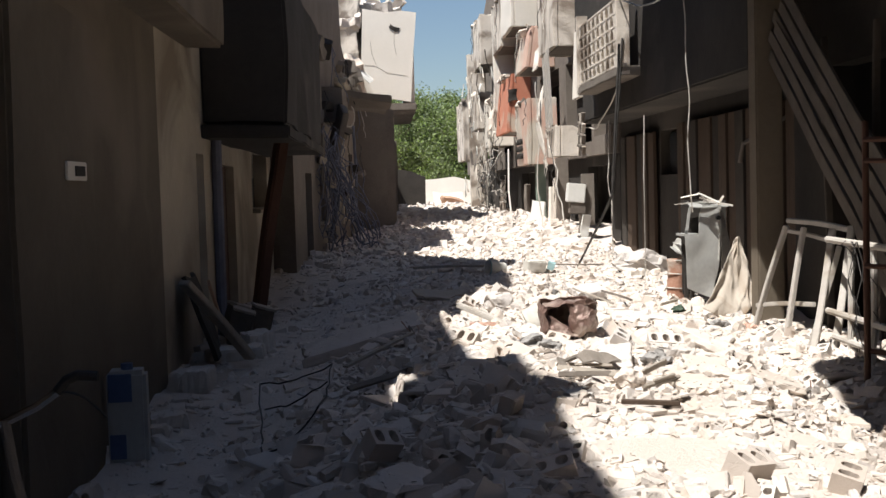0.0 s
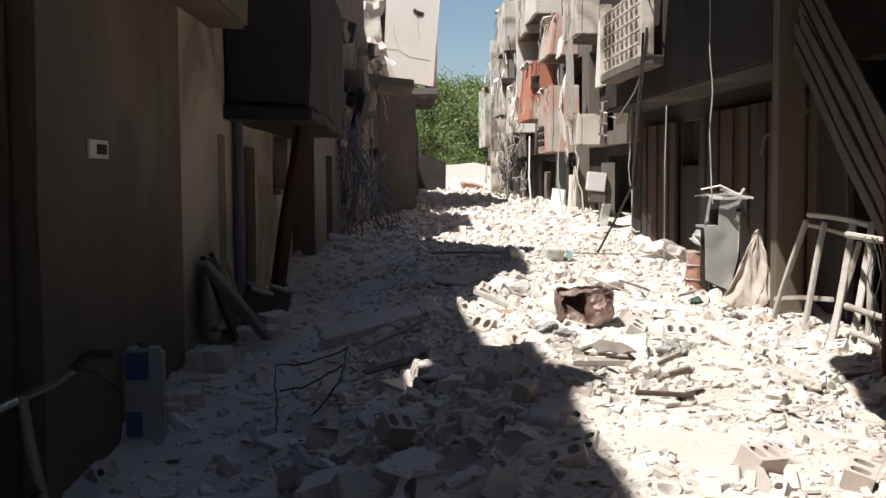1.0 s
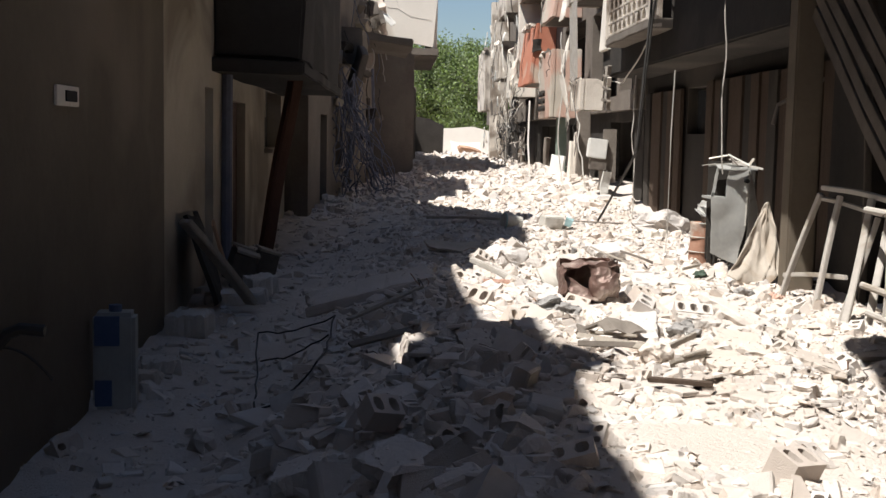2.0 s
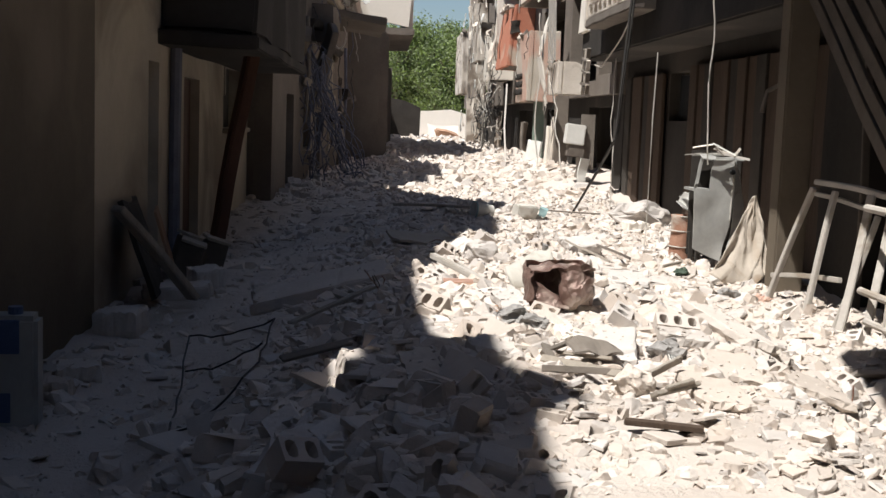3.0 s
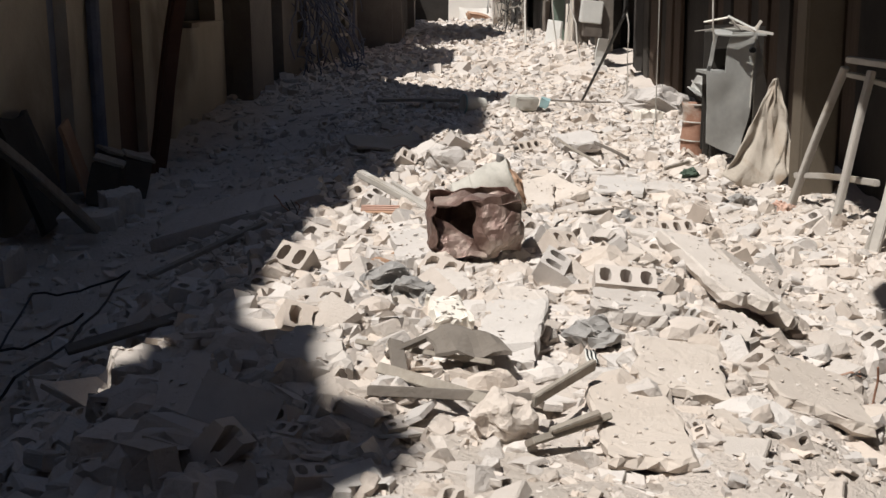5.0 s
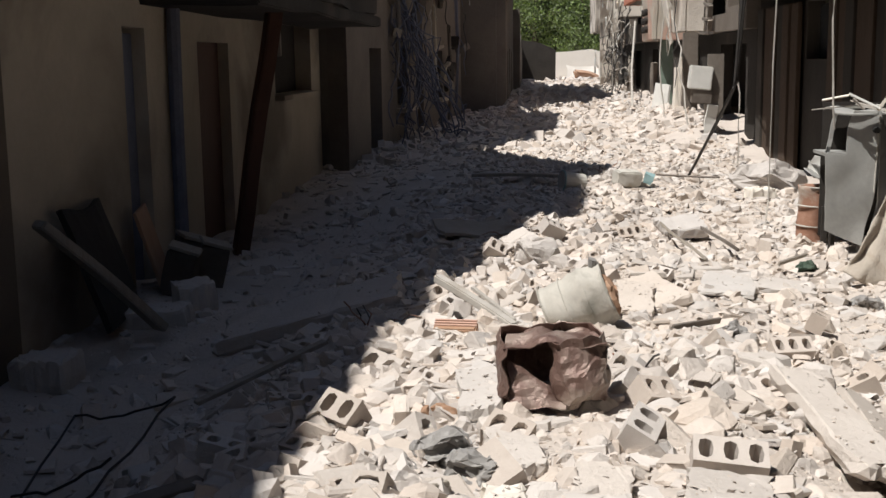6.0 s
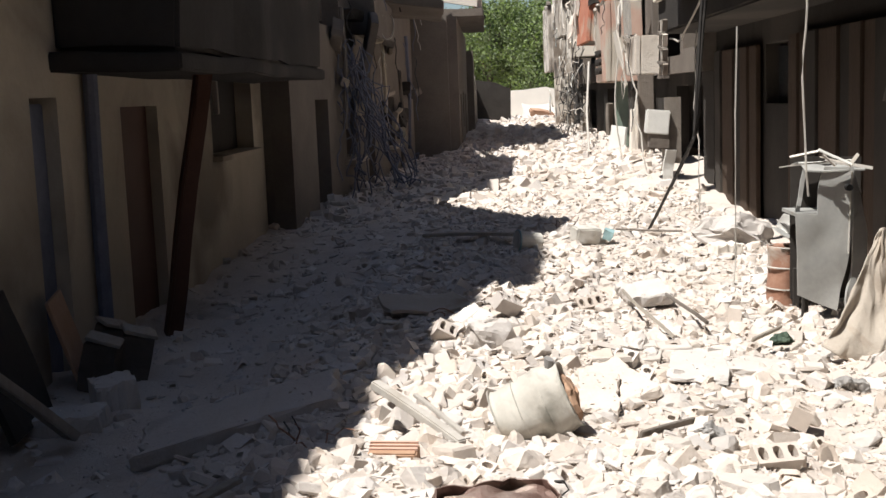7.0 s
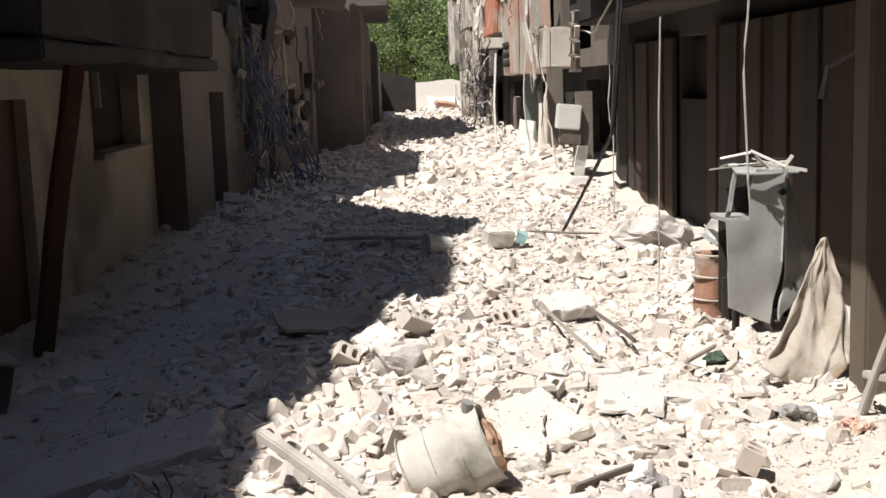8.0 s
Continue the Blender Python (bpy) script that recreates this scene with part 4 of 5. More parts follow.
for y in (11.45, 10.95, 10.2):
    put(bed, "post", tube([(3.98, y, 0.3), (4.0, y, 0.9), (4.02, y + 0.05, 1.5)], 0.03, 8), WHITEWOOD)
for i in range(7):
    r = random.Random(i)
    put(bed, "bent_wire", tube(hang((4.0, 11.0 + r.uniform(-0.6, 0.5), 0.5), (3.95, 10.9 + r.uniform(-0.6, 0.6), 1.5), r.uniform(-0.2, 0.2), 10, 0.12, i), 0.005, 4), CABLE)
gate = thing("steel_gate", pose(3.45, 9.6, 0.4), "dark rusty steel gate leaf standing open", "gate")
put(gate, "post", tube([(3.42, 9.75, 0.25), (3.46, 9.85, 2.5)], 0.025, 8), BROWNDOOR)
for z in (2.36, 2.2, 1.4, 0.75):
    put(gate, "rail", tube([(3.43, 9.8, z), (3.9, 9.2, z - 0.02), (4.3, 8.7, z)], 0.022, 6), BROWNDOOR)
put(gate, "sheet", crumple(box((3.95, 9.15, 1.35), (1.15, 0.02, 1.9), (0, 0, -52)), 0.02, 2, 3, 4), NEARBLACK)

# stack of long boards leaning across the shop front
bs = thing("leaning_boards", pose(4.3, 12, 1.5), "stack of long boards leaning across the shop front, coloured dark for shade", "boards")
for i in range(7):
    o = 0.135 * i
    plank(bs, "board", (4.34 - 0.02 * (i % 2), 14.5 - 0.6 * o, 3.5 + 0.8 * o + 0.12 * (i % 3)), (4.26 + 0.02 * (i % 3), 10.55 - 0.6 * o, 0.5 + 0.8 * o), 0.15, 0.035, DARKBOARD, seed=i, roll=90)
for i, y in enumerate((13.5, 12.2, 11.2)):
    plank(bs, "upright", (4.62, y, 0.3), (4.62, y + 0.1, 3.6), 0.07, 0.05, DARKBOARD, seed=i)

# meter box on the far pier
mb = thing("meter_box", pose(4.25, 27.8, 1.8), "white sheet-metal meter box hanging off a pier", "meter box")
put(mb, "case", box((4.27, 27.8, 1.86), (0.42, 0.3, 0.44), (0, 6, 0), bevel=0.02), WHITE)
put(mb, "lower_case", box((4.3, 27.82, 1.52), (0.38, 0.28, 0.3), (0, 4, 0), bevel=0.02), GRIME)
put(mb, "torn_sheet", crumple(box((4.45, 27.7, 1.0), (0.2, 0.03, 0.7), (4, 5, 20)), 0.04, 3, 2, 5), WHITE)
put(mb, "bracket", box((4.55, 27.8, 1.7), (0.3, 0.06, 1.2)), GRIME)

# ---- loose things on the shaded side ----
post = thing("leaning_post", pose(-2.1, 17.7, 0.2), "dark brown post propping the near-black balcony", "post")
plank(post, "post", (-2.1, 17.7, 0.08), (-1.64, 17.9, 2.84), 0.24, 0.16, BROWNDOOR)
pk = thing("leaning_beam", pose(-2.0, 13.5, 0.3), "pale wooden beam leaning on the wall", "beam")
plank(pk, "beam", (-2.3, 13.15, 1.2), (-1.72, 13.95, 0.28), 0.15, 0.07, WOOD)
ds = thing("dark_sheet", pose(-2.3, 14.1, 0.3), "dark torn metal sheet leaning on the wall", "sheet")
put(ds, "sheet", crumple(box((-2.25, 14.2, 0.75), (0.05, 0.9, 0.95), (0, -18, 5)), 0.06, 2, 3, 5), NEARBLACK)
ply = thing("plywood_board", pose(-2.3, 15.6, 0.3), "orange-brown plywood board leaning on the wall", "board")
put(ply, "board", box((-2.28, 15.5, 0.62), (0.03, 0.5, 0.8), (4, -16, 8), bevel=0.004), ORANGE)
for i, (x, y) in enumerate(((-2.05, 15.35), (-1.85, 15.6), (-2.2, 16.0))):
    cr = thing("wooden_crate", pose(x, y, gz(x, y), 4 * i, 14, 20 * i), "dusty brown wooden crate tipped over", "crate", "crates by the wall")
    part("body", crumple(box((0, 0, 0.2), (0.26, 0.2, 0.4), bevel=0.01), 0.02, 4, i, 2), DARKBOARD, cr)
    part("lid", box((0, 0, 0.425), (0.28, 0.22, 0.03), (3, 5, 8), bevel=0.006), WOOD, cr)
sack = thing("blue_white_canister", pose(-2.18, 9.9, gz(-2.18, 9.9) - 0.02, 0, 0, 6) @ Matrix.Diagonal((0.9, 0.9, 1.15, 1)), "tall blue and white printed canister beside the wall", "canister")
part("body", box((0, 0, 0.32), (0.32, 0.24, 0.62), bevel=0.03), ZINC, sack)
part("label_band", box((-0.05, 0, 0.52), (0.19, 0.25, 0.18), bevel=0.004), BLUE, sack, "blue printed band")
part("label_band", box((-0.08, -0.004, 0.14), (0.13, 0.248, 0.16), bevel=0.004), BLUE, sack, "blue printed band")
part("cap", tube([(0, 0, 0.62), (0, 0, 0.67)], 0.05, 12), BLUE, sack)
fr = thing("rod_frame", pose(-1.1, 10, 0.3), "bent thin steel rod frame lying in the rubble", "rod frame")
A = [(-1.35, 11.3, 0.42), (-0.7, 11.0, 0.62), (-0.72, 9.2, 0.6), (-1.1, 9.05, 0.3)]
for i in range(4):
    put(fr, "rod", tube(hang(A[i], A[(i + 1) % 4], 0.05, 8, 0.03, i), 0.007, 5), CABLE)
put(fr, "rod", tube(hang((-1.2, 10.2, 0.4), (-0.7, 10.1, 0.62), 0.04, 8, 0.03, 7), 0.007, 5), CABLE)
bike = thing("bicycle", pose(-1.75, 4.6, 0.1), "old bicycle with chrome handlebar leaning by the wall", "bicycle")
put(bike, "handlebar", tube([(-1.62, 4.85, 1.36), (-1.55, 4.9, 1.39), (-1.44, 4.9, 1.44), (-1.375, 4.9, 1.485)], 0.014, 8), CHROME)
put(bike, "grip", tube([(-1.375, 4.9, 1.485), (-1.345, 4.9, 1.52), (-1.31, 4.9, 1.535), (-1.245, 4.9, 1.53)], 0.017, 8), BLACK)
put(bike, "brake_cable", tube(hang((-1.38, 4.9, 1.48), (-1.22, 4.88, 1.40), -0.03, 8), 0.004, 5), CABLE)
put(bike, "stem", tube([(-1.545, 4.9, 1.4), (-1.52, 4.9, 1.22), (-1.49, 4.92, 1.05)], 0.018, 8), GRIME)
put(bike, "fork", tube([(-1.49, 4.92, 1.05), (-1.44, 5.0, 0.45)], 0.02, 8), BLACK)
put(bike, "frame", tube([(-1.5, 4.9, 1.1), (-2.1, 4.7, 0.55)], 0.02, 8), BLACK)
put(bike, "wheel", tube([(-1.44 + 0.1 * math.cos(a), 5.0 + 0.3 * math.cos(a), 0.4 + 0.32 * math.sin(a)) for a in np.linspace(0, 2 * math.pi, 33)], 0.02, 6), BLACK)
bike.matrix_world = pose(0.09, 0, 0) @ bike.matrix_world
plate = thing("bell_plate", pose(-2.33, 9.3, 2.2), "small pale doorbell plate on the plaster", "doorbell")
put(plate, "plate", box((-2.33, 9.3, 2.28), (0.02, 0.5, 0.13), bevel=0.005), PALE)
put(plate, "opening", box((-2.316, 9.35, 2.28), (0.012, 0.24, 0.07)), NEARBLACK)

# cables torn from the shaded houses, hanging in a tangle
cb = thing("cable_tangle", pose(-1.5, 30, 0.5), "tangle of blue-grey cables hanging down to the rubble", "cables")
for i in range(34):
    r = random.Random(100 + i)
    a = (-1.85 + r.uniform(0, 0.6), 30 + r.uniform(-1, 1), 3.2 + r.uniform(-0.5, 0.5))
    b = (-1.75 + r.uniform(0, 1.5), 30 + r.uniform(-2.0, 2.4), 0.5 + r.uniform(0, 0.5))
    put(cb, "cable", tube(hang(a, b, r.uniform(-0.3, 0.5), 14, 0.4, i), r.uniform(0.012, 0.022), 5), BLUECABLE)
lp = thing("cable_loop", pose(-1.2, 33, 4), "pale cable hanging in a loop from the ruin", "cables")
put(lp, "cable", tube([(-1.05 + 0.16 * math.sin(a), 33, 4.1 - 0.3 * math.cos(a)) for a in np.linspace(-2.6, 2.6, 18)], 0.018, 5), PALECABLE)

# ---- cables and wires on the sunlit side ----
W = [("dusty pale wire hanging straight down", PALECABLE, 0.009, [(3.62, 17.9, 3.05), (3.6, 17.9, 2.2), (3.6, 17.92, 0.75), (3.55, 17.8, 0.5)]),
     ("thin wavy wire hanging above the cabinet", PALECABLE, 0.008, hang((3.27, 14.3, 4.6), (3.33, 14.3, 1.72), 0, 18, 0.05, 3)),
     ("thick black cable hanging to the rubble", CABLE, 0.022, hang((3.82, 20.5, 4.4), (3.66, 20.5, 1.95), 0, 8, 0.02, 4) + hang((3.645, 20.5, 1.86), (3.32, 22.2, 0.55), 0.02, 8)),
     ("second black cable beside it", CABLE, 0.018, hang((3.9, 20.6, 4.5), (3.7, 20.55, 1.95), 0, 10, 0.03, 6) + [(3.62, 20.7, 1.7), (3.5, 21.3, 1.22)]),
     ("dusty cable on the dark wall", PALECABLE, 0.012, hang((4.3, 23.9, 3.3), (4.3, 23.8, 0.6), 0, 10, 0.07, 7)),
     ("cable sagging between the fronts", PALECABLE, 0.014, hang((3.85, 20.6, 5.2), (3.4, 13.0, 4.9), 0.5, 14, 0.03, 8)),
     ("cable drooping from the lattice balcony", PALECABLE, 0.016, hang((3.9, 20.7, 4.0), (4.3, 26.4, 3.3), 0.35, 12, 0.05, 9)),
     ("pale cable before the shop front", PALECABLE, 0.012, hang((4.0, 12.2, 4.6), (4.1, 9.8, 3.1), 0.1, 12, 0.05, 10)),
     ("slack pale pole leaning on the rubble", PALECABLE, 0.03, [(4.2, 41.0, 3.3), (3.9, 38.5, 1.9), (3.75, 36.3, 0.7)]),
     ("dusty cable on the far piers", PALECABLE, 0.016, hang((4.1, 33.0, 4.9), (4.1, 32.2, 0.8), -0.1, 12, 0.12, 12)),
     ("dusty cable on the far piers", PALECABLE, 0.016, hang((4.0, 30.2, 3.2), (4.2, 28.8, 0.9), -0.2, 12, 0.12, 13)),
     ("dusty cable on the far piers", PALECABLE, 0.02, hang((4.0, 44.5, 5.5), (3.9, 46.0, 0.9), -0.2, 12, 0.2, 14))]
for i, (lab, m, r, pts) in enumerate(W):
    tagged(part("cable", tube(pts, r, 6), m), lab, "cable", "cables of the sunlit row")
tw = thing("wire_tangle", pose(4.0, 45, 2), "tangle of torn dark wires before the far piers", "wires")
for i in range(40):
    r = random.Random(300 + i)
    y = r.uniform(43, 50)
    put(tw, "wire", tube(hang((4.1 + r.uniform(-0.3, 0.3), y, r.uniform(1.2, 4.5)), (3.9 + r.uniform(-0.4, 0.4), y + r.uniform(-1.5, 1.5), r.uniform(0.9, 3)), r.uniform(-0.3, 0.5), 10, 0.3, i), 0.016, 4), CABLE if i % 3 else PALECABLE)
for i in range(16):
    r = random.Random(500 + i)
    y = r.uniform(44, 60) if i % 4 else r.uniform(32, 34)
    put(tw, "hanging_scrap", crumple(box((4.05 + r.uniform(-0.15, 0.3), y, r.uniform(1.5, 6.5)), (0.03, r.uniform(0.2, 0.7), r.uniform(0.4, 1.3)), (r.uniform(-20, 20), r.uniform(-15, 15), 0)), 0.1, 2, i, 3), (PALE, BEIGE, GRIME, WHITE)[i % 4])

for i in range(26):
    r = random.Random(800 + i)
    y = r.uniform(44.5, 60)
    z = r.uniform(2.0, 7.0)
    put(tw, "torn_strip", crumple(box((4.0 + r.uniform(-0.08, 0.12), y, z), (0.03, r.uniform(0.08, 0.35), r.uniform(0.3, 1.1)), (r.uniform(-25, 25), r.uniform(-10, 10), 0)), 0.08, 2.5, i, 3), (PALE, BEIGE, WHITE, GRIME)[i % 4])


# ---- rubble ----
def hull(r, size, n=11):
    bm = bmesh.new()
    for _ in range(n):
        bm.verts.new([r.uniform(-0.5, 0.5) * s for s in size])
    out = bmesh.ops.convex_hull(bm, input=bm.verts[:])
    bmesh.ops.delete(bm, geom=[g for g in out["geom_interior"] if isinstance(g, bmesh.types.BMVert)], context="VERTS")
    bmesh.ops.dissolve_limit(bm, angle_limit=radians(16), verts=bm.verts[:], edges=bm.edges[:])
    return bm


def hollow_block(cells, l=0.133, d=0.19, h=0.2, rim=0.026):
    """A hollow block of some cells, the rounded holes open through it; it stands on z = 0, its holes up."""
    bm = bmesh.new()
    L = cells * l
    for c in range(cells):
        x0, x1, y0, y1 = c * l - L / 2, (c + 1) * l - L / 2, -d / 2, d / 2
        cx, hx, hy = (x0 + x1) / 2, l / 2 - rim, d / 2 - rim
        outer = [(x1, 0), (x1, y1), (cx, y1), (x0, y1), (x0, 0), (x0, y0), (cx, y0), (x1, y0)]
        inner = [(cx + hx, 0), (cx + hx * 0.78, hy * 0.78), (cx, hy), (cx - hx * 0.78, hy * 0.78), (cx - hx, 0), (cx - hx * 0.78, -hy * 0.78), (cx, -hy), (cx + hx * 0.78, -hy * 0.78)]
        ring = {}
        for z in (0, h):
            ring[z] = ([bm.verts.new((*p, z)) for p in outer], [bm.verts.new((*p, z)) for p in inner])
        for i in range(8):
            j = (i + 1) % 8
            bm.faces.new((ring[h][0][i], ring[h][0][j], ring[h][1][j], ring[h][1][i]))
            bm.faces.new((ring[0][0][j], ring[0][0][i], ring[0][1][i], ring[0][1][j]))
            bm.faces.new((ring[h][1][i], ring[h][1][j], ring[0][1][j], ring[0][1][i]))
            side = (i in (7, 0) and c == cells - 1) or (i in (3, 4) and c == 0) or i in (1, 2, 5, 6)
            if side:
                bm.faces.new((ring[h][0][j], ring[h][0][i], ring[0][0][i], ring[0][0][j]))
    bmesh.ops.remove_doubles(bm, verts=bm.verts[:], dist=1e-4)
    return bm


def broken(bm, r, keep):
    """Breaks a piece off along a slanted plane through it."""
    nrm = Vector((r.uniform(0.4, 1), r.uniform(-0.6, 0.6), r.uniform(-0.7, 0.7))).normalized()
    cut = bmesh.ops.bisect_plane(bm, geom=bm.verts[:] + bm.edges[:] + bm.faces[:], plane_co=(keep, 0, 0.1), plane_no=nrm, clear_outer=True)
    edges = [g for g in cut["geom_cut"] if isinstance(g, bmesh.types.BMEdge)]
    bmesh.ops.holes_fill(bm, edges=edges, sides=0)
    return bm


def worn(bm):
    """Rounds the broken edges off."""
    bmesh.ops.bevel(bm, geom=bm.edges[:], offset=0.035, segments=1, affect="EDGES")
    return bm


def lump(r, w, d, h):
    """A broken piece with four to six crooked sides and chipped upper and lower edges."""
    ring = []
    for sx, sy in ((-1, -1), (1, -1), (1, 1), (-1, 1)):
        x, y = sx * w / 2 * r.uniform(0.66, 1.05), sy * d / 2 * r.uniform(0.66, 1.05)
        if r.random() < 0.3:
            k = r.uniform(0.4, 0.7)
            ring += [(x * k, y), (x, y * k)] if sx * sy > 0 else [(x, y * k), (x * k, y)]
        else:
            ring.append((x, y))
    if sum(p[0] * q[1] - q[0] * p[1] for p, q in zip(ring, ring[1:] + ring[:1])) < 0:
        ring.reverse()
    bm = bmesh.new()
    tx, ty = r.uniform(-0.2, 0.2) * h, r.uniform(-0.2, 0.2) * h
    rows = [[bm.verts.new((x * g + tx * z, y * g + ty * z, (z + r.uniform(-0.05, 0.05)) * h)) for x, y in ring] for z, g in ((-0.5, 0.9), (-0.36, 1.0), (0.34, 0.98), (0.5, 0.88))]
    n = len(ring)
    for p, q in zip(rows, rows[1:]):
        for i in range(n):
            bm.faces.new((p[i], p[(i + 1) % n], q[(i + 1) % n], q[i]))
    bm.faces.new(rows[0][::-1])
    bm.faces.new(rows[-1])
    return bm


def arrays(bm):
    bmesh.ops.triangulate(bm, faces=bm.faces[:])
    bm.verts.index_update()
    V = np.array([v.co[:] for v in bm.verts])
    F = np.array([[v.index for v in f.verts] for f in bm.faces])
    bm.free()
    return V, F


R = random.Random(7)
CHUNKS = [arrays(lump(R, 1, R.uniform(0.55, 0.95), R.uniform(0.28, 0.6))) for _ in range(26)] + [arrays(worn(hull(R, (1, R.uniform(0.6, 1), R.uniform(0.4, 0.7)), 14))) for _ in range(6)]
PLATES = [arrays(lump(R, 1, R.uniform(0.45, 0.95), R.uniform(0.08, 0.2))) for _ in range(28)]
CRUMBS = [arrays(hull(R, (1, 0.8, 0.7), 6)) for _ in range(8)]
def crumbly(r):
    """A rounded lump of mortar and concrete, pitted all over."""
    bm = bmesh.new()
    bmesh.ops.create_icosphere(bm, subdivisions=2, radius=0.5)
    o = Vector((r.uniform(0, 50), 0, 0))
    f = (1, r.uniform(0.65, 1), r.uniform(0.5, 0.8))
    for v in bm.verts:
        v.co += noise.noise_vector(v.co * 2.2 + o) * 0.24 + noise.noise_vector(v.co * 6 + o) * 0.09
        v.co = Vector([a * b for a, b in zip(v.co, f)])
    return bm


LUMPS = [arrays(crumbly(R)) for _ in range(14)]
SHELLS = []
for k in range(12):
    b = hollow_block(R.choice((1, 2, 2, 3)), d=R.choice((0.1, 0.15, 0.19)))
    b = broken(b, R, R.uniform(-0.05, 0.08)) if k % 3 else b
    V, F = arrays(b)
    V = V - V.mean(0)
    SHELLS.append((V / 0.3, F))


def scatter(name, parent, count, area, sizes, kinds, material, seed, sink=0.18, flat=False, power=2.0, left=0.1):
    """Many pieces strewn over a stretch of street, joined into one mesh."""
    r = np.random.RandomState(seed)
    x0, x1, y0, y1 = area
    VV, FF, off = [], [], 0
    while count > 0:
        count -= 1
        y = y0 + (y1 - y0) * r.rand()
        x = x0 + (x1 - x0) * r.rand()
        thin = left + (1 - left) * max(smooth(-1.3, 0.5, x - 0.06 * min(12, max(0, y - 9))), smooth(23, 32, y))
        if r.rand() > thin:
            continue
        s = sizes[0] + (sizes[1] - sizes[0]) * r.rand() ** power
        if y < 7.8 and x > 0.45:
            s *= 0.6
        pool = kinds[r.randint(len(kinds))]
        V, F = pool[r.randint(len(pool))]
        dusty = noise.noise(Vector((x * 0.8, y * 0.55, seed * 0.1))) > 0.12 or (y < 15 and x > 2.4)
        if s > 0.07 and r.rand() < ((0.55 if x > 1.9 else 0.25) if dusty else 0.0):
            continue
        tilt = 0.17 if pool is PLATES else (0.55 if pool is SHELLS else (0.35 if r.rand() < 0.65 else 1.2))
        e = Euler((r.normal(0, tilt), r.normal(0, tilt), r.uniform(0, 6.28))).to_matrix()
        P = V @ np.array(e).T * s
        z = ground_z(x, y) + s * (r.uniform(-0.05, 0.06) if pool is PLATES else r.uniform(-0.3, 0.05))
        VV.append(P + (x, y, z))
        FF.append(F + off)
        off += len(V)
    me = bpy.data.meshes.new(name)
    V, F = np.concatenate(VV), np.concatenate(FF)
    me.from_pydata(V.tolist(), [], F.tolist())
    me.materials.append(material)
    ob = new(name, me)
    ob.parent = parent
    return tagged(ob, kind="stuff")


heap = thing("rubble_heap", pose(0, 0, 0), "pale heap of broken concrete, blocks and dust filling the street", "rubble")
scatter("small_rubble", heap, 40000, (-2.45, 4.6, 4.4, 26), (0.045, 0.24), (CHUNKS, PLATES, LUMPS, PLATES, CHUNKS, PLATES, LUMPS, SHELLS), RUBBLE, 11)
scatter("fine_rubble", heap, 95000, (-2.4, 4.4, 4.6, 20), (0.012, 0.055), (CRUMBS,), RUBBLE, 12, left=0.25)
scatter("small_rubble", heap, 5200, (-1.9, 4.8, 26, 50), (0.12, 0.42), (CHUNKS, PLATES, CHUNKS, SHELLS), RUBBLE, 13)
scatter("small_rubble", heap, 2600, (0.6, 5.0, 50, 84), (0.2, 0.7), (CHUNKS, PLATES), RUBBLE, 14)
scatter("small_rubble", heap, 2600, (-0.2, 2.3, 7.4, 20), (0.09, 0.2), (SHELLS, CHUNKS, LUMPS, LUMPS, PLATES), BLOCK, 15)


def mesh_of(name, VF, material):
    me = bpy.data.meshes.new(name)
    me.from_pydata(VF[0].tolist(), [], VF[1].tolist())
    me.materials.append(material)
    return me


PM = [("concrete_chunk", [mesh_of("concrete_chunk", c, RUBBLE) for c in CHUNKS[4:18]], 0.30),
      ("slab_fragment", [mesh_of("slab_fragment", c, SLAB) for c in PLATES[4:18]], 0.42),
      ("hollow_block", [mesh_of("hollow_block", c, BLOCK) for c in SHELLS], 0.31),
      ("mortar_lump", [mesh_of("mortar_lump", c, RUBBLE) for c in LUMPS], 0.26)]
r = random.Random(21)
for i in range(285):
    name, meshes, s = PM[r.choice((0, 1, 1, 1, 2, 3))]
    y = 5.2 + 10.5 * r.random() ** 1.2
    x = r.uniform(-1.1, 3.5)
    ob = new(name, r.choice(meshes))
    ob.parent = heap
    k = s * r.uniform(0.4, 0.9)
    if y < 7.8 and x > 0.45:
        k *= 0.6
    t = 8 if name == "slab_fragment" else 24
    ob.matrix_world = pose(x, y, ground_z(x, y) + k * (0.01 if name == "slab_fragment" else -0.06), r.gauss(0, t), r.gauss(0, t), r.uniform(0, 360)) @ Matrix.Diagonal((k, k, k, 1))

# larger pieces of wall lying in the shade
for i in range(56):
    name, meshes, s = PM[r.choice((0, 0, 1, 1, 2))]
    x, y = r.uniform(-0.85, 0.45), r.uniform(5.4, 9.3)
    ob = new(name, r.choice(meshes))
    ob.parent = heap
    k = r.uniform(0.17, 0.33)
    t = 10 if name == "slab_fragment" else 26
    ob.matrix_world = pose(x, y, ground_z(x, y) + k * 0.03, r.gauss(0, t), r.gauss(0, t), r.uniform(0, 360)) @ Matrix.Diagonal((k, k, k, 1))

# single pieces that stand out in the heap
TOPS_OF_SLABS = []


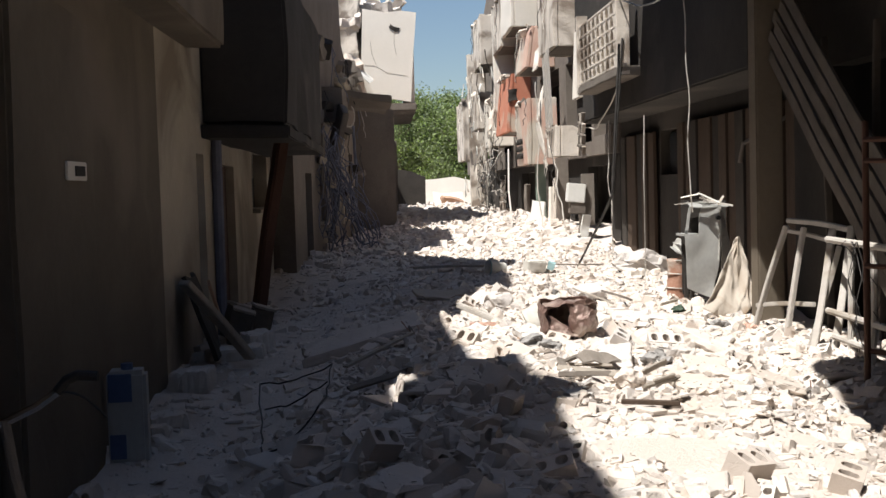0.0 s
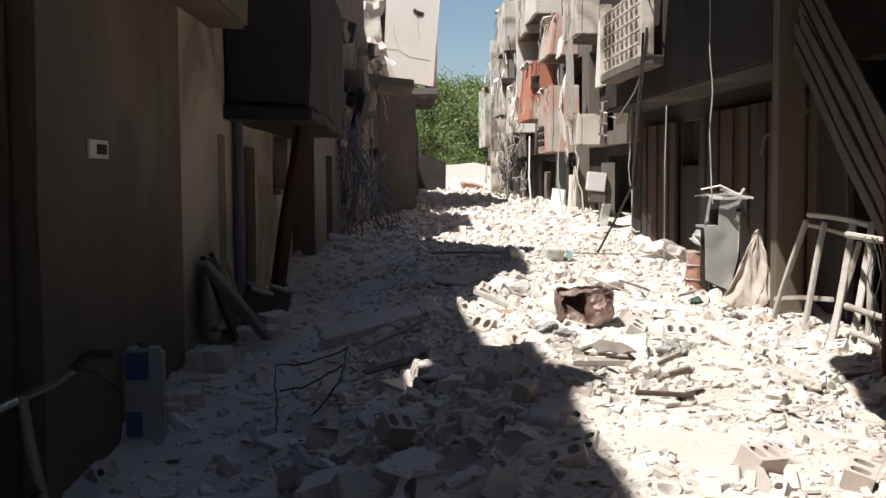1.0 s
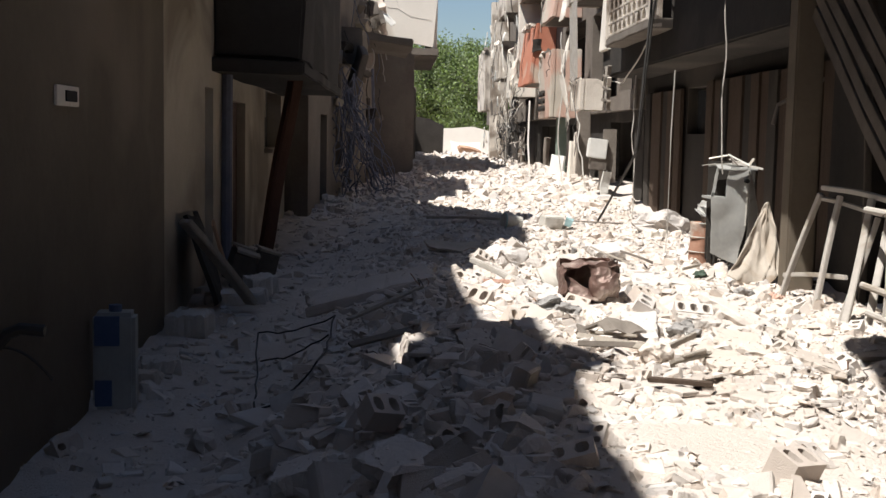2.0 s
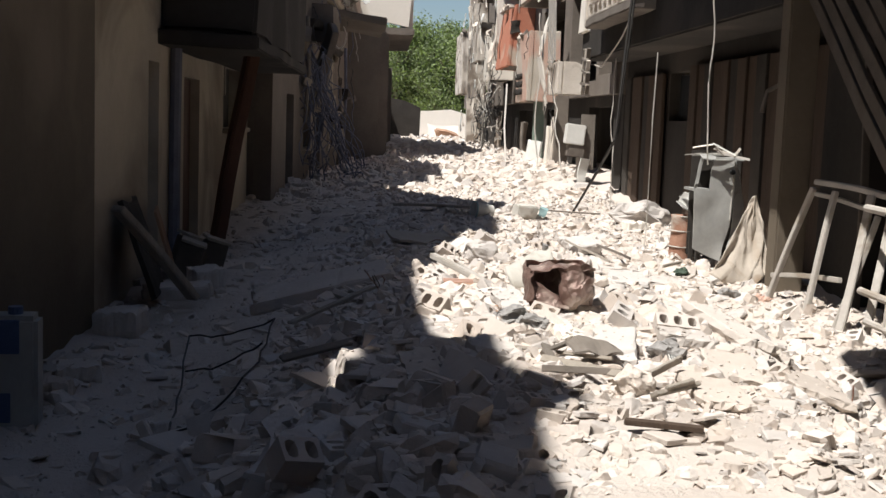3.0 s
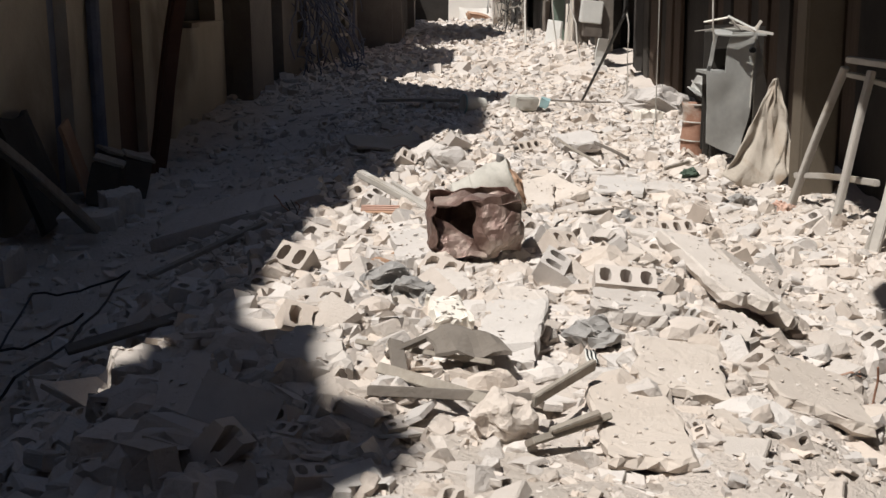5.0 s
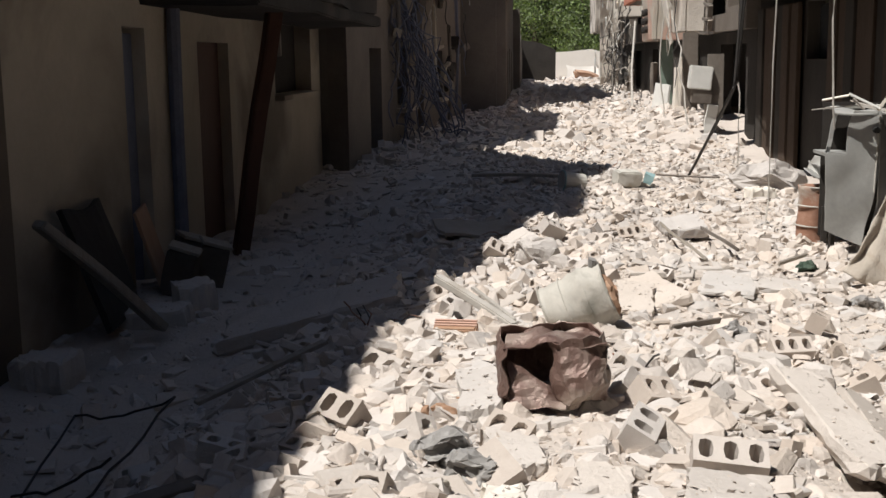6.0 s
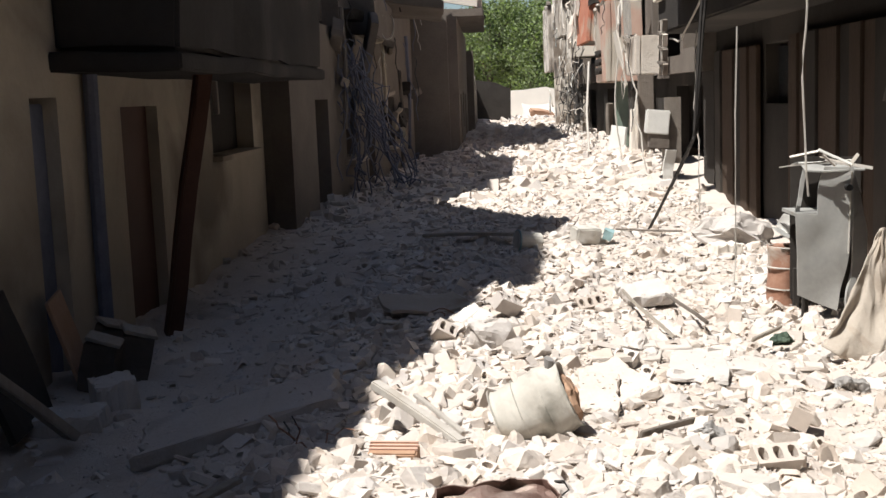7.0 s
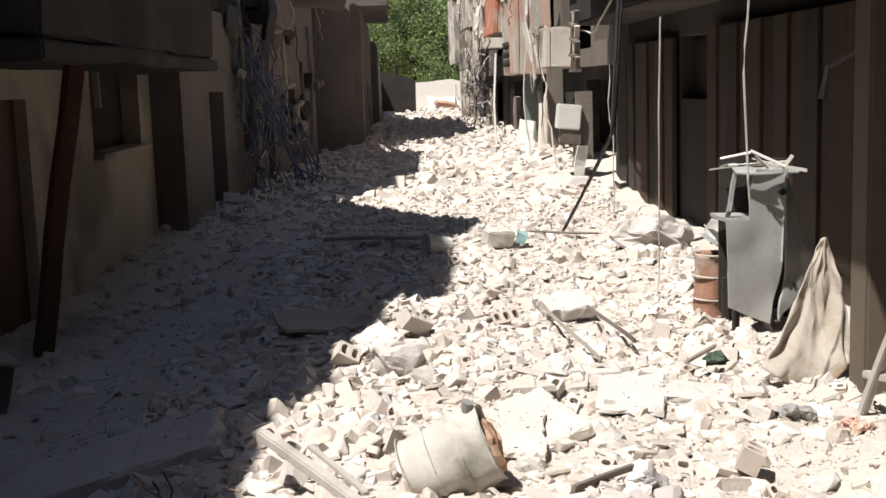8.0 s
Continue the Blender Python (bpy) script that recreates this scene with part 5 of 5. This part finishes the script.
def slab(name, c, s, rot, m=SLAB, seed=0, label="pale broken cement slab lying on the rubble", cat="slab"):
    """A plate broken off along a crooked outline, its edges chipped."""
    r = random.Random(900 + seed)
    ring = []
    for (x0, y0), (x1, y1) in (((-1, -1), (1, -1)), ((1, -1), (1, 1)), ((1, 1), (-1, 1)), ((-1, 1), (-1, -1))):
        m_ = 9
        for q in range(m_):
            k = (q + (r.uniform(-0.3, 0.3) if q else 0)) / m_
            f = 0.9 + 0.13 * noise.noise(Vector((k * 2.3 + x0, seed * 1.7, y0))) + r.uniform(-0.035, 0.02)
            ring.append(((x0 + (x1 - x0) * k) * f * s[0] / 2, (y0 + (y1 - y0) * k) * f * s[1] / 2))
    n = len(ring)
    bm = bmesh.new()
    rows = []
    for z, grow in ((-0.5, 0.9), (-0.1, 1.0), (0.38, 0.985), (0.5, 0.95)):
        rows.append([bm.verts.new((x * grow + r.uniform(-0.01, 0.01), y * grow + r.uniform(-0.01, 0.01), z * s[2] + r.uniform(-0.06, 0.06) * s[2])) for x, y in ring])
    for p, q in zip(rows, rows[1:]):
        for i in range(n):
            bm.faces.new((p[i], p[(i + 1) % n], q[(i + 1) % n], q[i]))
    bm.faces.new(rows[0][::-1])
    bm.faces.new(rows[-1])
    bmesh.ops.triangulate(bm, faces=[f for f in bm.faces if len(f.verts) > 4])
    TOPS_OF_SLABS.append((pose(c[0], c[1], c[2] - 0.065, *rot), s))
    ob = tagged(part(name, bm, m), label, cat, "large slabs in the rubble" if cat == "slab" else "")
    ob.matrix_world = pose(c[0], c[1], c[2] - 0.065, *rot)
    return ob


def boulder(c, s, rot, m, seed, label):
    bm = bmesh.new()
    bmesh.ops.create_icosphere(bm, subdivisions=4, radius=0.5)
    for v in bm.verts:
        v.co += noise.noise_vector(v.co * 2.4 + Vector((seed, 0, 0))) * 0.26 + noise.noise_vector(v.co * 6 + Vector((seed, 0, 0))) * 0.07 + noise.noise_vector(v.co * 17 + Vector((seed, 0, 0))) * 0.025
    bmesh.ops.transform(bm, matrix=Matrix.Diagonal((*s, 1)), verts=bm.verts)
    ob = tagged(part("boulder", bm, m), label, "boulder")
    ob.matrix_world = pose(*c, *rot)


slab("broken_slab", (2.32, 10.15, 0.86), (0.25, 1.3, 0.08), (2, 12, 3), seed=1)
slab("broken_slab", (2.53, 10.2, 0.76), (0.2, 1.25, 0.08), (2, 30, 0), seed=2)
slab("broken_slab", (1.52, 7.74, 0.99), (0.26, 0.66, 0.05), (1, 2, -3), seed=3)
slab("broken_slab", (1.72, 8.15, 1.01), (0.30, 0.40, 0.045), (8, 8, -8), seed=31)
slab("broken_slab", (1.69, 8.9, 1.0), (0.29, 0.46, 0.08), (-3, 5, -8), seed=4)
slab("broken_slab", (0.57, 8.22, 0.99), (0.25, 0.36, 0.2), (4, 2, 8), seed=5)
slab("broken_slab", (0.62, 7.72, 0.95), (0.3, 0.36, 0.1), (4, 14, 20), seed=6)
slab("broken_slab", (0.24, 7.85, 0.96), (0.18, 0.8, 0.12), (6, -8, 4), seed=7)
slab("broken_slab", (1.22, 8.5, 1.03), (0.24, 0.55, 0.05), (9, -6, -12), seed=32)
slab("broken_slab", (1.30, 8.98, 0.98), (0.2, 0.5, 0.05), (4, 5, -8), seed=33)
slab("broken_slab", (1.01, 8.71, 1.02), (0.15, 0.22, 0.11), (10, 8, 14), m=PALE, seed=34)
slab("broken_slab", (0.88, 10.05, 0.99), (0.19, 0.5, 0.08), (4, -6, 4), seed=35)
slab("broken_slab", (2.2, 8.3, 0.88), (0.34, 0.64, 0.05), (-3, 16, -14), seed=36)
slab("broken_slab", (2.14, 9.05, 0.88), (0.2, 0.28, 0.07), (5, 14, 12), seed=37)
slab("broken_slab", (1.02, 9.37, 1.0), (0.2, 0.5, 0.07), (3, 8, 12), seed=38)
slab("broken_slab", (1.8, 13.4, 0.69), (0.28, 0.6, 0.05), (10, 4, -6), seed=39)
slab("broken_slab", (2.62, 14.5, 0.585), (0.46, 1.0, 0.04), (1, 5, -12), seed=60)
boulder((1.14, 7.68, 0.97), (0.17, 0.13, 0.13), (0, 0, 10), RUBBLE, 61, "rounded lump of broken concrete among splintered boards")
boulder((1.12, 15.0, 0.66), (0.36, 0.3, 0.34), (0, 10, 30), RUBBLE, 62, "rough grey lump of broken wall at the shade's edge")
slab("broken_slab", (-0.45, 13.55, 0.55), (1.45, 0.55, 0.14), (10, -14, 4), seed=8)
slab("broken_slab", (0.28, 5.75, 0.91), (0.26, 0.5, 0.1), (2, 3, -6), seed=9)
slab("broken_slab", (1.1, 6.0, 0.90), (0.9, 1.0, 0.10), (3, 2, 10), m=DUST, seed=10)
slab("broken_slab", (1.17, 10.02, 0.88), (0.6, 0.5, 0.14), (4, -2, 10), seed=12)
slab("broken_slab", (2.6, 17.2, 0.63), (0.5, 0.42, 0.12), (14, -4, 12), m=BLOCK, seed=13)
slab("broken_slab", (1.0, 15.7, 0.7), (0.3, 0.34, 0.14), (12, -20, 30), seed=14)
slab("broken_slab", (2.05, 12.2, 0.60), (0.4, 0.5, 0.05), (-4, 6, 30), seed=15)
slab("broken_slab", (1.95, 13.7, 0.66), (0.35, 0.8, 0.1), (4, -14, 16), seed=16)
slab("broken_slab", (2.9, 14.6, 0.55), (0.9, 0.35, 0.06), (5, 5, -10), seed=17)
slab("broken_slab", (-0.06, 8.62, 0.86), (0.24, 0.16, 0.13), (14, 12, 20), seed=18, label="sunlit block of broken concrete in the shade", cat="block")
slab("broken_slab", (-0.22, 7.35, 0.80), (0.26, 0.32, 0.1), (12, -12, 20), seed=19)
slab("broken_slab", (-0.63, 6.9, 0.60), (0.26, 0.24, 0.1), (8, -18, -10), seed=20)
slab("broken_slab", (-0.18, 6.3, 0.83), (0.3, 0.32, 0.08), (4, -10, 40), seed=21)
boulder((4.15, 20.5, 0.64), (0.85, 0.62, 0.5), (5, 10, 20), BLOCK, 22, "rough boulder of broken wall by the shutters")
slab("broken_slab", (3.9, 19.9, 0.62), (0.35, 0.3, 0.2), (0, 0, 14), m=PALE, seed=23)

for i, (x, y, s, rz) in enumerate(((-1.95, 14.3, (0.72, 0.34, 0.2), 6), (-2.2, 12.9, (0.45, 0.36, 0.26), -10), (-2.15, 11.3, (0.34, 0.3, 0.16), 14), (-1.75, 14.9, (0.36, 0.32, 0.28), 30), (-2.2, 10.75, (0.3, 0.2, 0.18), 0))):
    b = slab("masonry_block", (x, y, gz(x, y) + s[2] * 0.5), s, (3, -4, rz), seed=40 + i, label="dusty block of broken masonry by the wall", cat="block")
    tagged(b, group="blocks by the wall")


def set_block(cells, c, rot, d=0.19, m=BLOCK, label="pale hollow concrete block with open cells"):
    bm = hollow_block(cells, d=d)
    ob = tagged(part("hollow_block", bm, m), label, "block", "hollow blocks in the rubble")
    ob.matrix_world = pose(c[0], c[1], c[2] - 0.08, rot[0] - 24, rot[1], rot[2]) @ Matrix.Diagonal((0.62, 0.62, 0.62, 1))


for cells, c, rot in ((3, (1.74, 9.3, 0.955), (52, 5, -4)), (2, (0.38, 9.75, 0.98), (64, 10, -30)), (2, (2.94, 13.1, 0.56), (48, 0, 70)), (3, (2.02, 16.75, 0.6), (68, -6, 20)),
                       (2, (1.0, 14.1, 0.66), (60, 20, 40)), (2, (2.1, 14.5, 0.6), (50, 10, -30)), (3, (2.6, 12.3, 0.58), (60, 0, 12)), (2, (1.3, 6.0, 0.9), (58, 14, 40)),
                       (3, (2.05, 10.05, 0.72), (80, 0, -35)), (2, (0.75, 15.3, 0.7), (66, 30, 10)), (2, (1.45, 20.0, 0.62), (70, 0, 10)), (2, (0.55, 13.1, 0.68), (52, -20, 60)),
                       (2, (1.6, 11.4, 0.7), (64, 0, -50)), (2, (0.48, 8.62, 1.0), (60, 20, 15)), (2, (1.54, 10.05, 0.96), (58, 12, 35)), (2, (1.45, 9.6, 0.96), (55, -14, 70)), (2, (1.0, 9.52, 0.96), (50, 14, -22)), (3, (1.24, 16.0, 0.76), (56, 24, 40)), (2, (1.18, 5.74, 0.945), (46, 6, 34)), (2, (1.52, 5.56, 0.92), (40, -8, 60)), (2, (-0.3, 7.0, 0.84), (60, 10, 30))):
    set_block(cells, c, rot)

bd = thing("dark_board", pose(1.0, 6.92, 0.94), "short dark wooden board lying on the rubble", "board")
plank(bd, "board", (0.96, 7.02, 0.96), (1.24, 6.93, 0.955), 0.05, 0.02, DARKWOOD)
st = thing("splintered_boards", pose(1, 8.2, 0.95), "splintered grey boards and a folded metal sheet in the rubble", "boards")
for i, (a, b, w) in enumerate((((0.80, 8.08, 0.99), (1.13, 7.77, 0.97), 0.035), ((0.77, 7.90, 0.97), (1.24, 7.78, 0.97), 0.03), ((1.23, 7.77, 0.97), (1.44, 8.0, 1.0), 0.035), ((1.26, 7.56, 0.96), (1.40, 7.63, 0.985), 0.03), ((0.82, 8.21, 0.98), (0.98, 8.30, 1.03), 0.04), ((0.70, 8.40, 0.97), (1.14, 8.14, 0.99), 0.025), ((0.59, 8.78, 0.97), (0.83, 8.90, 1.0), 0.02), ((0.86, 8.06, 0.95), (0.83, 8.27, 1.02), 0.05))):
    plank(st, "board", a, b, w, 0.018, (WOOD, GRIME, WOOD)[i % 3], seed=i, roll=60 + 20 * i)
put(st, "metal_sheet", crumple(box((1.06, 8.24, 1.0), (0.24, 0.1, 0.01), (12, 6, 12)), 0.07, 9, 2, 7), GRIME)
pl = thing("pale_pole", pose(0.6, 13.4, 0.8), "pale broken pole lying across the rubble", "pole")
plank(pl, "pole", (0.5, 12.66, 0.91), (0.98, 12.1, 0.72), 0.06, 0.05, WHITEWOOD)
plank(pl, "splinter", (0.72, 12.62, 0.85), (0.98, 12.35, 0.7), 0.03, 0.02, WHITEWOOD)
bk = thing("red_brick", pose(0.665, 11.8, 0.75), "ribbed terracotta hollow brick half covered in plaster", "brick")
put(bk, "brick", box((0.665, 11.8, 0.765), (0.24, 0.12, 0.09), (10, 0, -6), bevel=0.008), ORANGE)
put(bk, "plaster_coat", box((0.665, 11.74, 0.73), (0.245, 0.04, 0.06), (10, 0, -6), bevel=0.005), WHITE)
for i in range(3):
    put(bk, "rib", box((0.665, 11.78 + 0.035 * i, 0.81 + 0.006 * i), (0.24, 0.014, 0.012), (10, 0, -6)), PINK)
wb = thing("foam_box", pose(2.3, 20.9, 0.6), "white foam box with a turquoise scrap beside it", "box")
put(wb, "box", crumple(box((2.36, 20.9, 0.69), (0.32, 0.3, 0.2), (3, 4, 12), bevel=0.02), 0.03, 5, 4, 2), DUSTYWHITE)
put(wb, "scrap", crumple(box((2.62, 20.8, 0.7), (0.1, 0.08, 0.14), (10, 20, 0)), 0.05, 6, 1, 3), TURQ)
pb = thing("paint_bucket", pose(1.75, 20.1, 0.72, 84, 0, -70), "white plastic bucket tipped over on the rubble", "bucket")
part("body", tube([(0, 0, 0), (0, 0, 0.3)], [0.1, 0.125], 18), DUSTYWHITE, pb)
part("rim", tube([(0.128 * math.cos(a), 0.128 * math.sin(a), 0.29) for a in np.linspace(0, 2 * math.pi, 19)], 0.012, 5), TURQ, pb)
p2 = thing("long_plank", pose(1.1, 21, 0.6), "dusty plank lying flat in the shade", "plank")
plank(p2, "plank", (0.3, 21.3, 0.7), (1.5, 20.9, 0.72), 0.14, 0.04, WOOD)
mat_ = tagged(part("rug", crumple(box((0.55, 16.5, 0.68), (0.75, 0.5, 0.03), (8, 0, 20)), 0.08, 2, 3, 6), CANVAS), "yellowish dusty rug half buried in rubble", "rug")
for i, (x, y, m) in enumerate(((0.78, 9.25, GREYCLOTH), (0.9, 9.1, GREYCLOTH), (2.36, 12.75, GREYCLOTH), (3.45, 15.5, GREEN), (3.6, 14.2, GREYCLOTH), (1.5, 8.55, GREYCLOTH), (3.85, 13.9, PINK))):
    bm = bmesh.new()
    bmesh.ops.create_icosphere(bm, subdivisions=4, radius=0.085)
    for v in bm.verts:
        v.co = Vector((v.co.x * 1.1, v.co.y * 0.8, v.co.z * 0.55)) + noise.noise_vector(v.co * 14 + Vector((i, 0, 0))) * 0.05 + noise.noise_vector(v.co * 45 + Vector((i, 0, 0))) * 0.018
    b = tagged(part("rag" if m in (GREEN, PINK) else "plastic_bag", bm, m), "crumpled dusty rag among the rubble" if m in (GREEN, PINK) else "crumpled grey plastic bag among the rubble", "rag" if m in (GREEN, PINK) else "bag")
    b.location = (x, y, gz(x, y) + 0.05)
for i, (a, b, w) in enumerate((((2.36, 17.0, 0.66), (2.5, 14.95, 0.62), 0.025), ((2.77, 16.97, 0.6), (2.88, 15.64, 0.58), 0.03), ((1.75, 10.9, 0.72), (2.05, 11.15, 0.7), 0.04), ((1.95, 12.5, 0.62), (2.3, 12.85, 0.6), 0.04), ((3.1, 14.9, 0.6), (3.4, 15.3, 0.62), 0.04), ((2.8, 21.6, 0.66), (3.6, 21.1, 0.68), 0.025), ((1.2, 7.55, 0.96), (1.42, 7.68, 0.98), 0.05), ((0.2, 9.6, 0.85), (-0.5, 9.2, 0.7), 0.06), ((-0.6, 11.0, 0.6), (0.0, 11.4, 0.8), 0.08))):
    t_ = thing("loose_lath", pose(*a), "dusty grey lath lying in the rubble", "lath", "laths in the rubble")
    plank(t_, "lath", a, b, w, 0.02, (WOOD, GRIME)[i % 2], seed=i, roll=70 + 13 * i)

for i, (x, y) in enumerate(((1.5, 10.7), (2.6, 9.0), (0.9, 16.0), (2.2, 22.5), (0.2, 12.6), (1.9, 26.0), (3.0, 24.0))):
    rb = thing("bent_rebar", pose(x, y, gz(x, y)), "thin bent rusty bars sticking out of the rubble", "rebar", "bars in the rubble")
    for k in range(5):
        r = random.Random(i * 10 + k)
        part("bar", tube(hang((r.uniform(-0.15, 0.15), r.uniform(-0.1, 0.1), -0.05), (r.uniform(-0.3, 0.3), r.uniform(-0.2, 0.2), r.uniform(0.02, 0.22)), r.uniform(-0.1, 0.1), 8, 0.08, k + i), 0.005, 4), (BARREL, CABLE)[k % 2], rb)

# brown clods and a coil spring beside the crushed tin
for i, (x, y, k) in enumerate(((0.70, 10.02, 0.075), (0.76, 9.98, 0.09), (0.80, 10.08, 0.06), (0.73, 10.12, 0.055), (0.66, 9.95, 0.05))):
    bm = crumbly(random.Random(700 + i))
    ob = tagged(part("earth_clod", bm, ORANGE), "small brown clod of earth on the rubble", "clod", "clods beside the tin")
    ob.matrix_world = pose(x, y, gz(x, y) + k * 0.35, 10 * i, 20 * i, 50 * i) @ Matrix.Diagonal((k * 1.3, k, k, 1))
spring = thing("coil_spring", pose(0.9, 9.86, gz(0.9, 9.86) + 0.05, 0, 84, 10), "pale steel coil spring lying by the tin", "spring")
part("coil", tube([(0.022 * math.cos(a), 0.022 * math.sin(a), a * 0.0032 - 0.06) for a in np.linspace(0, 12 * math.pi, 120)], 0.0035, 5), CHROME, spring)
stripe = thing("striped_packet", pose(1.46, 8.24, 0.965, 24, 10, 20) @ Matrix.Diagonal((0.65, 0.65, 0.65, 1)), "torn black and white striped packet in the rubble", "packet")
part("packet", crumple(box((0, 0, 0), (0.06, 0.09, 0.012), bevel=0.003), 0.02, 14, 3, 3), WHITE, stripe)
for k in range(3):
    part("stripe", crumple(box((-0.02 + 0.02 * k, 0, 0.002), (0.008, 0.092, 0.014)), 0.02, 14, 3, 3), BLACK, stripe)

# crumbs and dust lying on the slabs
r = np.random.RandomState(5)
VV, FF, off = [], [], 0
for m, size in TOPS_OF_SLABS:
    for _ in range(int(30 + 160 * size[0] * size[1])):
        V, F = CRUMBS[r.randint(len(CRUMBS))]
        k = 0.006 + 0.03 * r.rand() ** 3
        p = m @ Vector(((r.rand() - 0.5) * size[0] * 0.86, (r.rand() - 0.5) * size[1] * 0.86, size[2] / 2 + k * 0.12))
        e = np.array(Euler((0, 0, r.uniform(0, 6.28))).to_matrix())
        VV.append(V @ e.T * (k, k, k * 0.7) + np.array(p))
        FF.append(F + off)
        off += len(V)
me = bpy.data.meshes.new("fine_rubble")
me.from_pydata(np.concatenate(VV).tolist(), [], np.concatenate(FF).tolist())
me.materials.append(RUBBLE)
ob = new("fine_rubble", me)
ob.parent = heap
tagged(ob, kind="stuff")
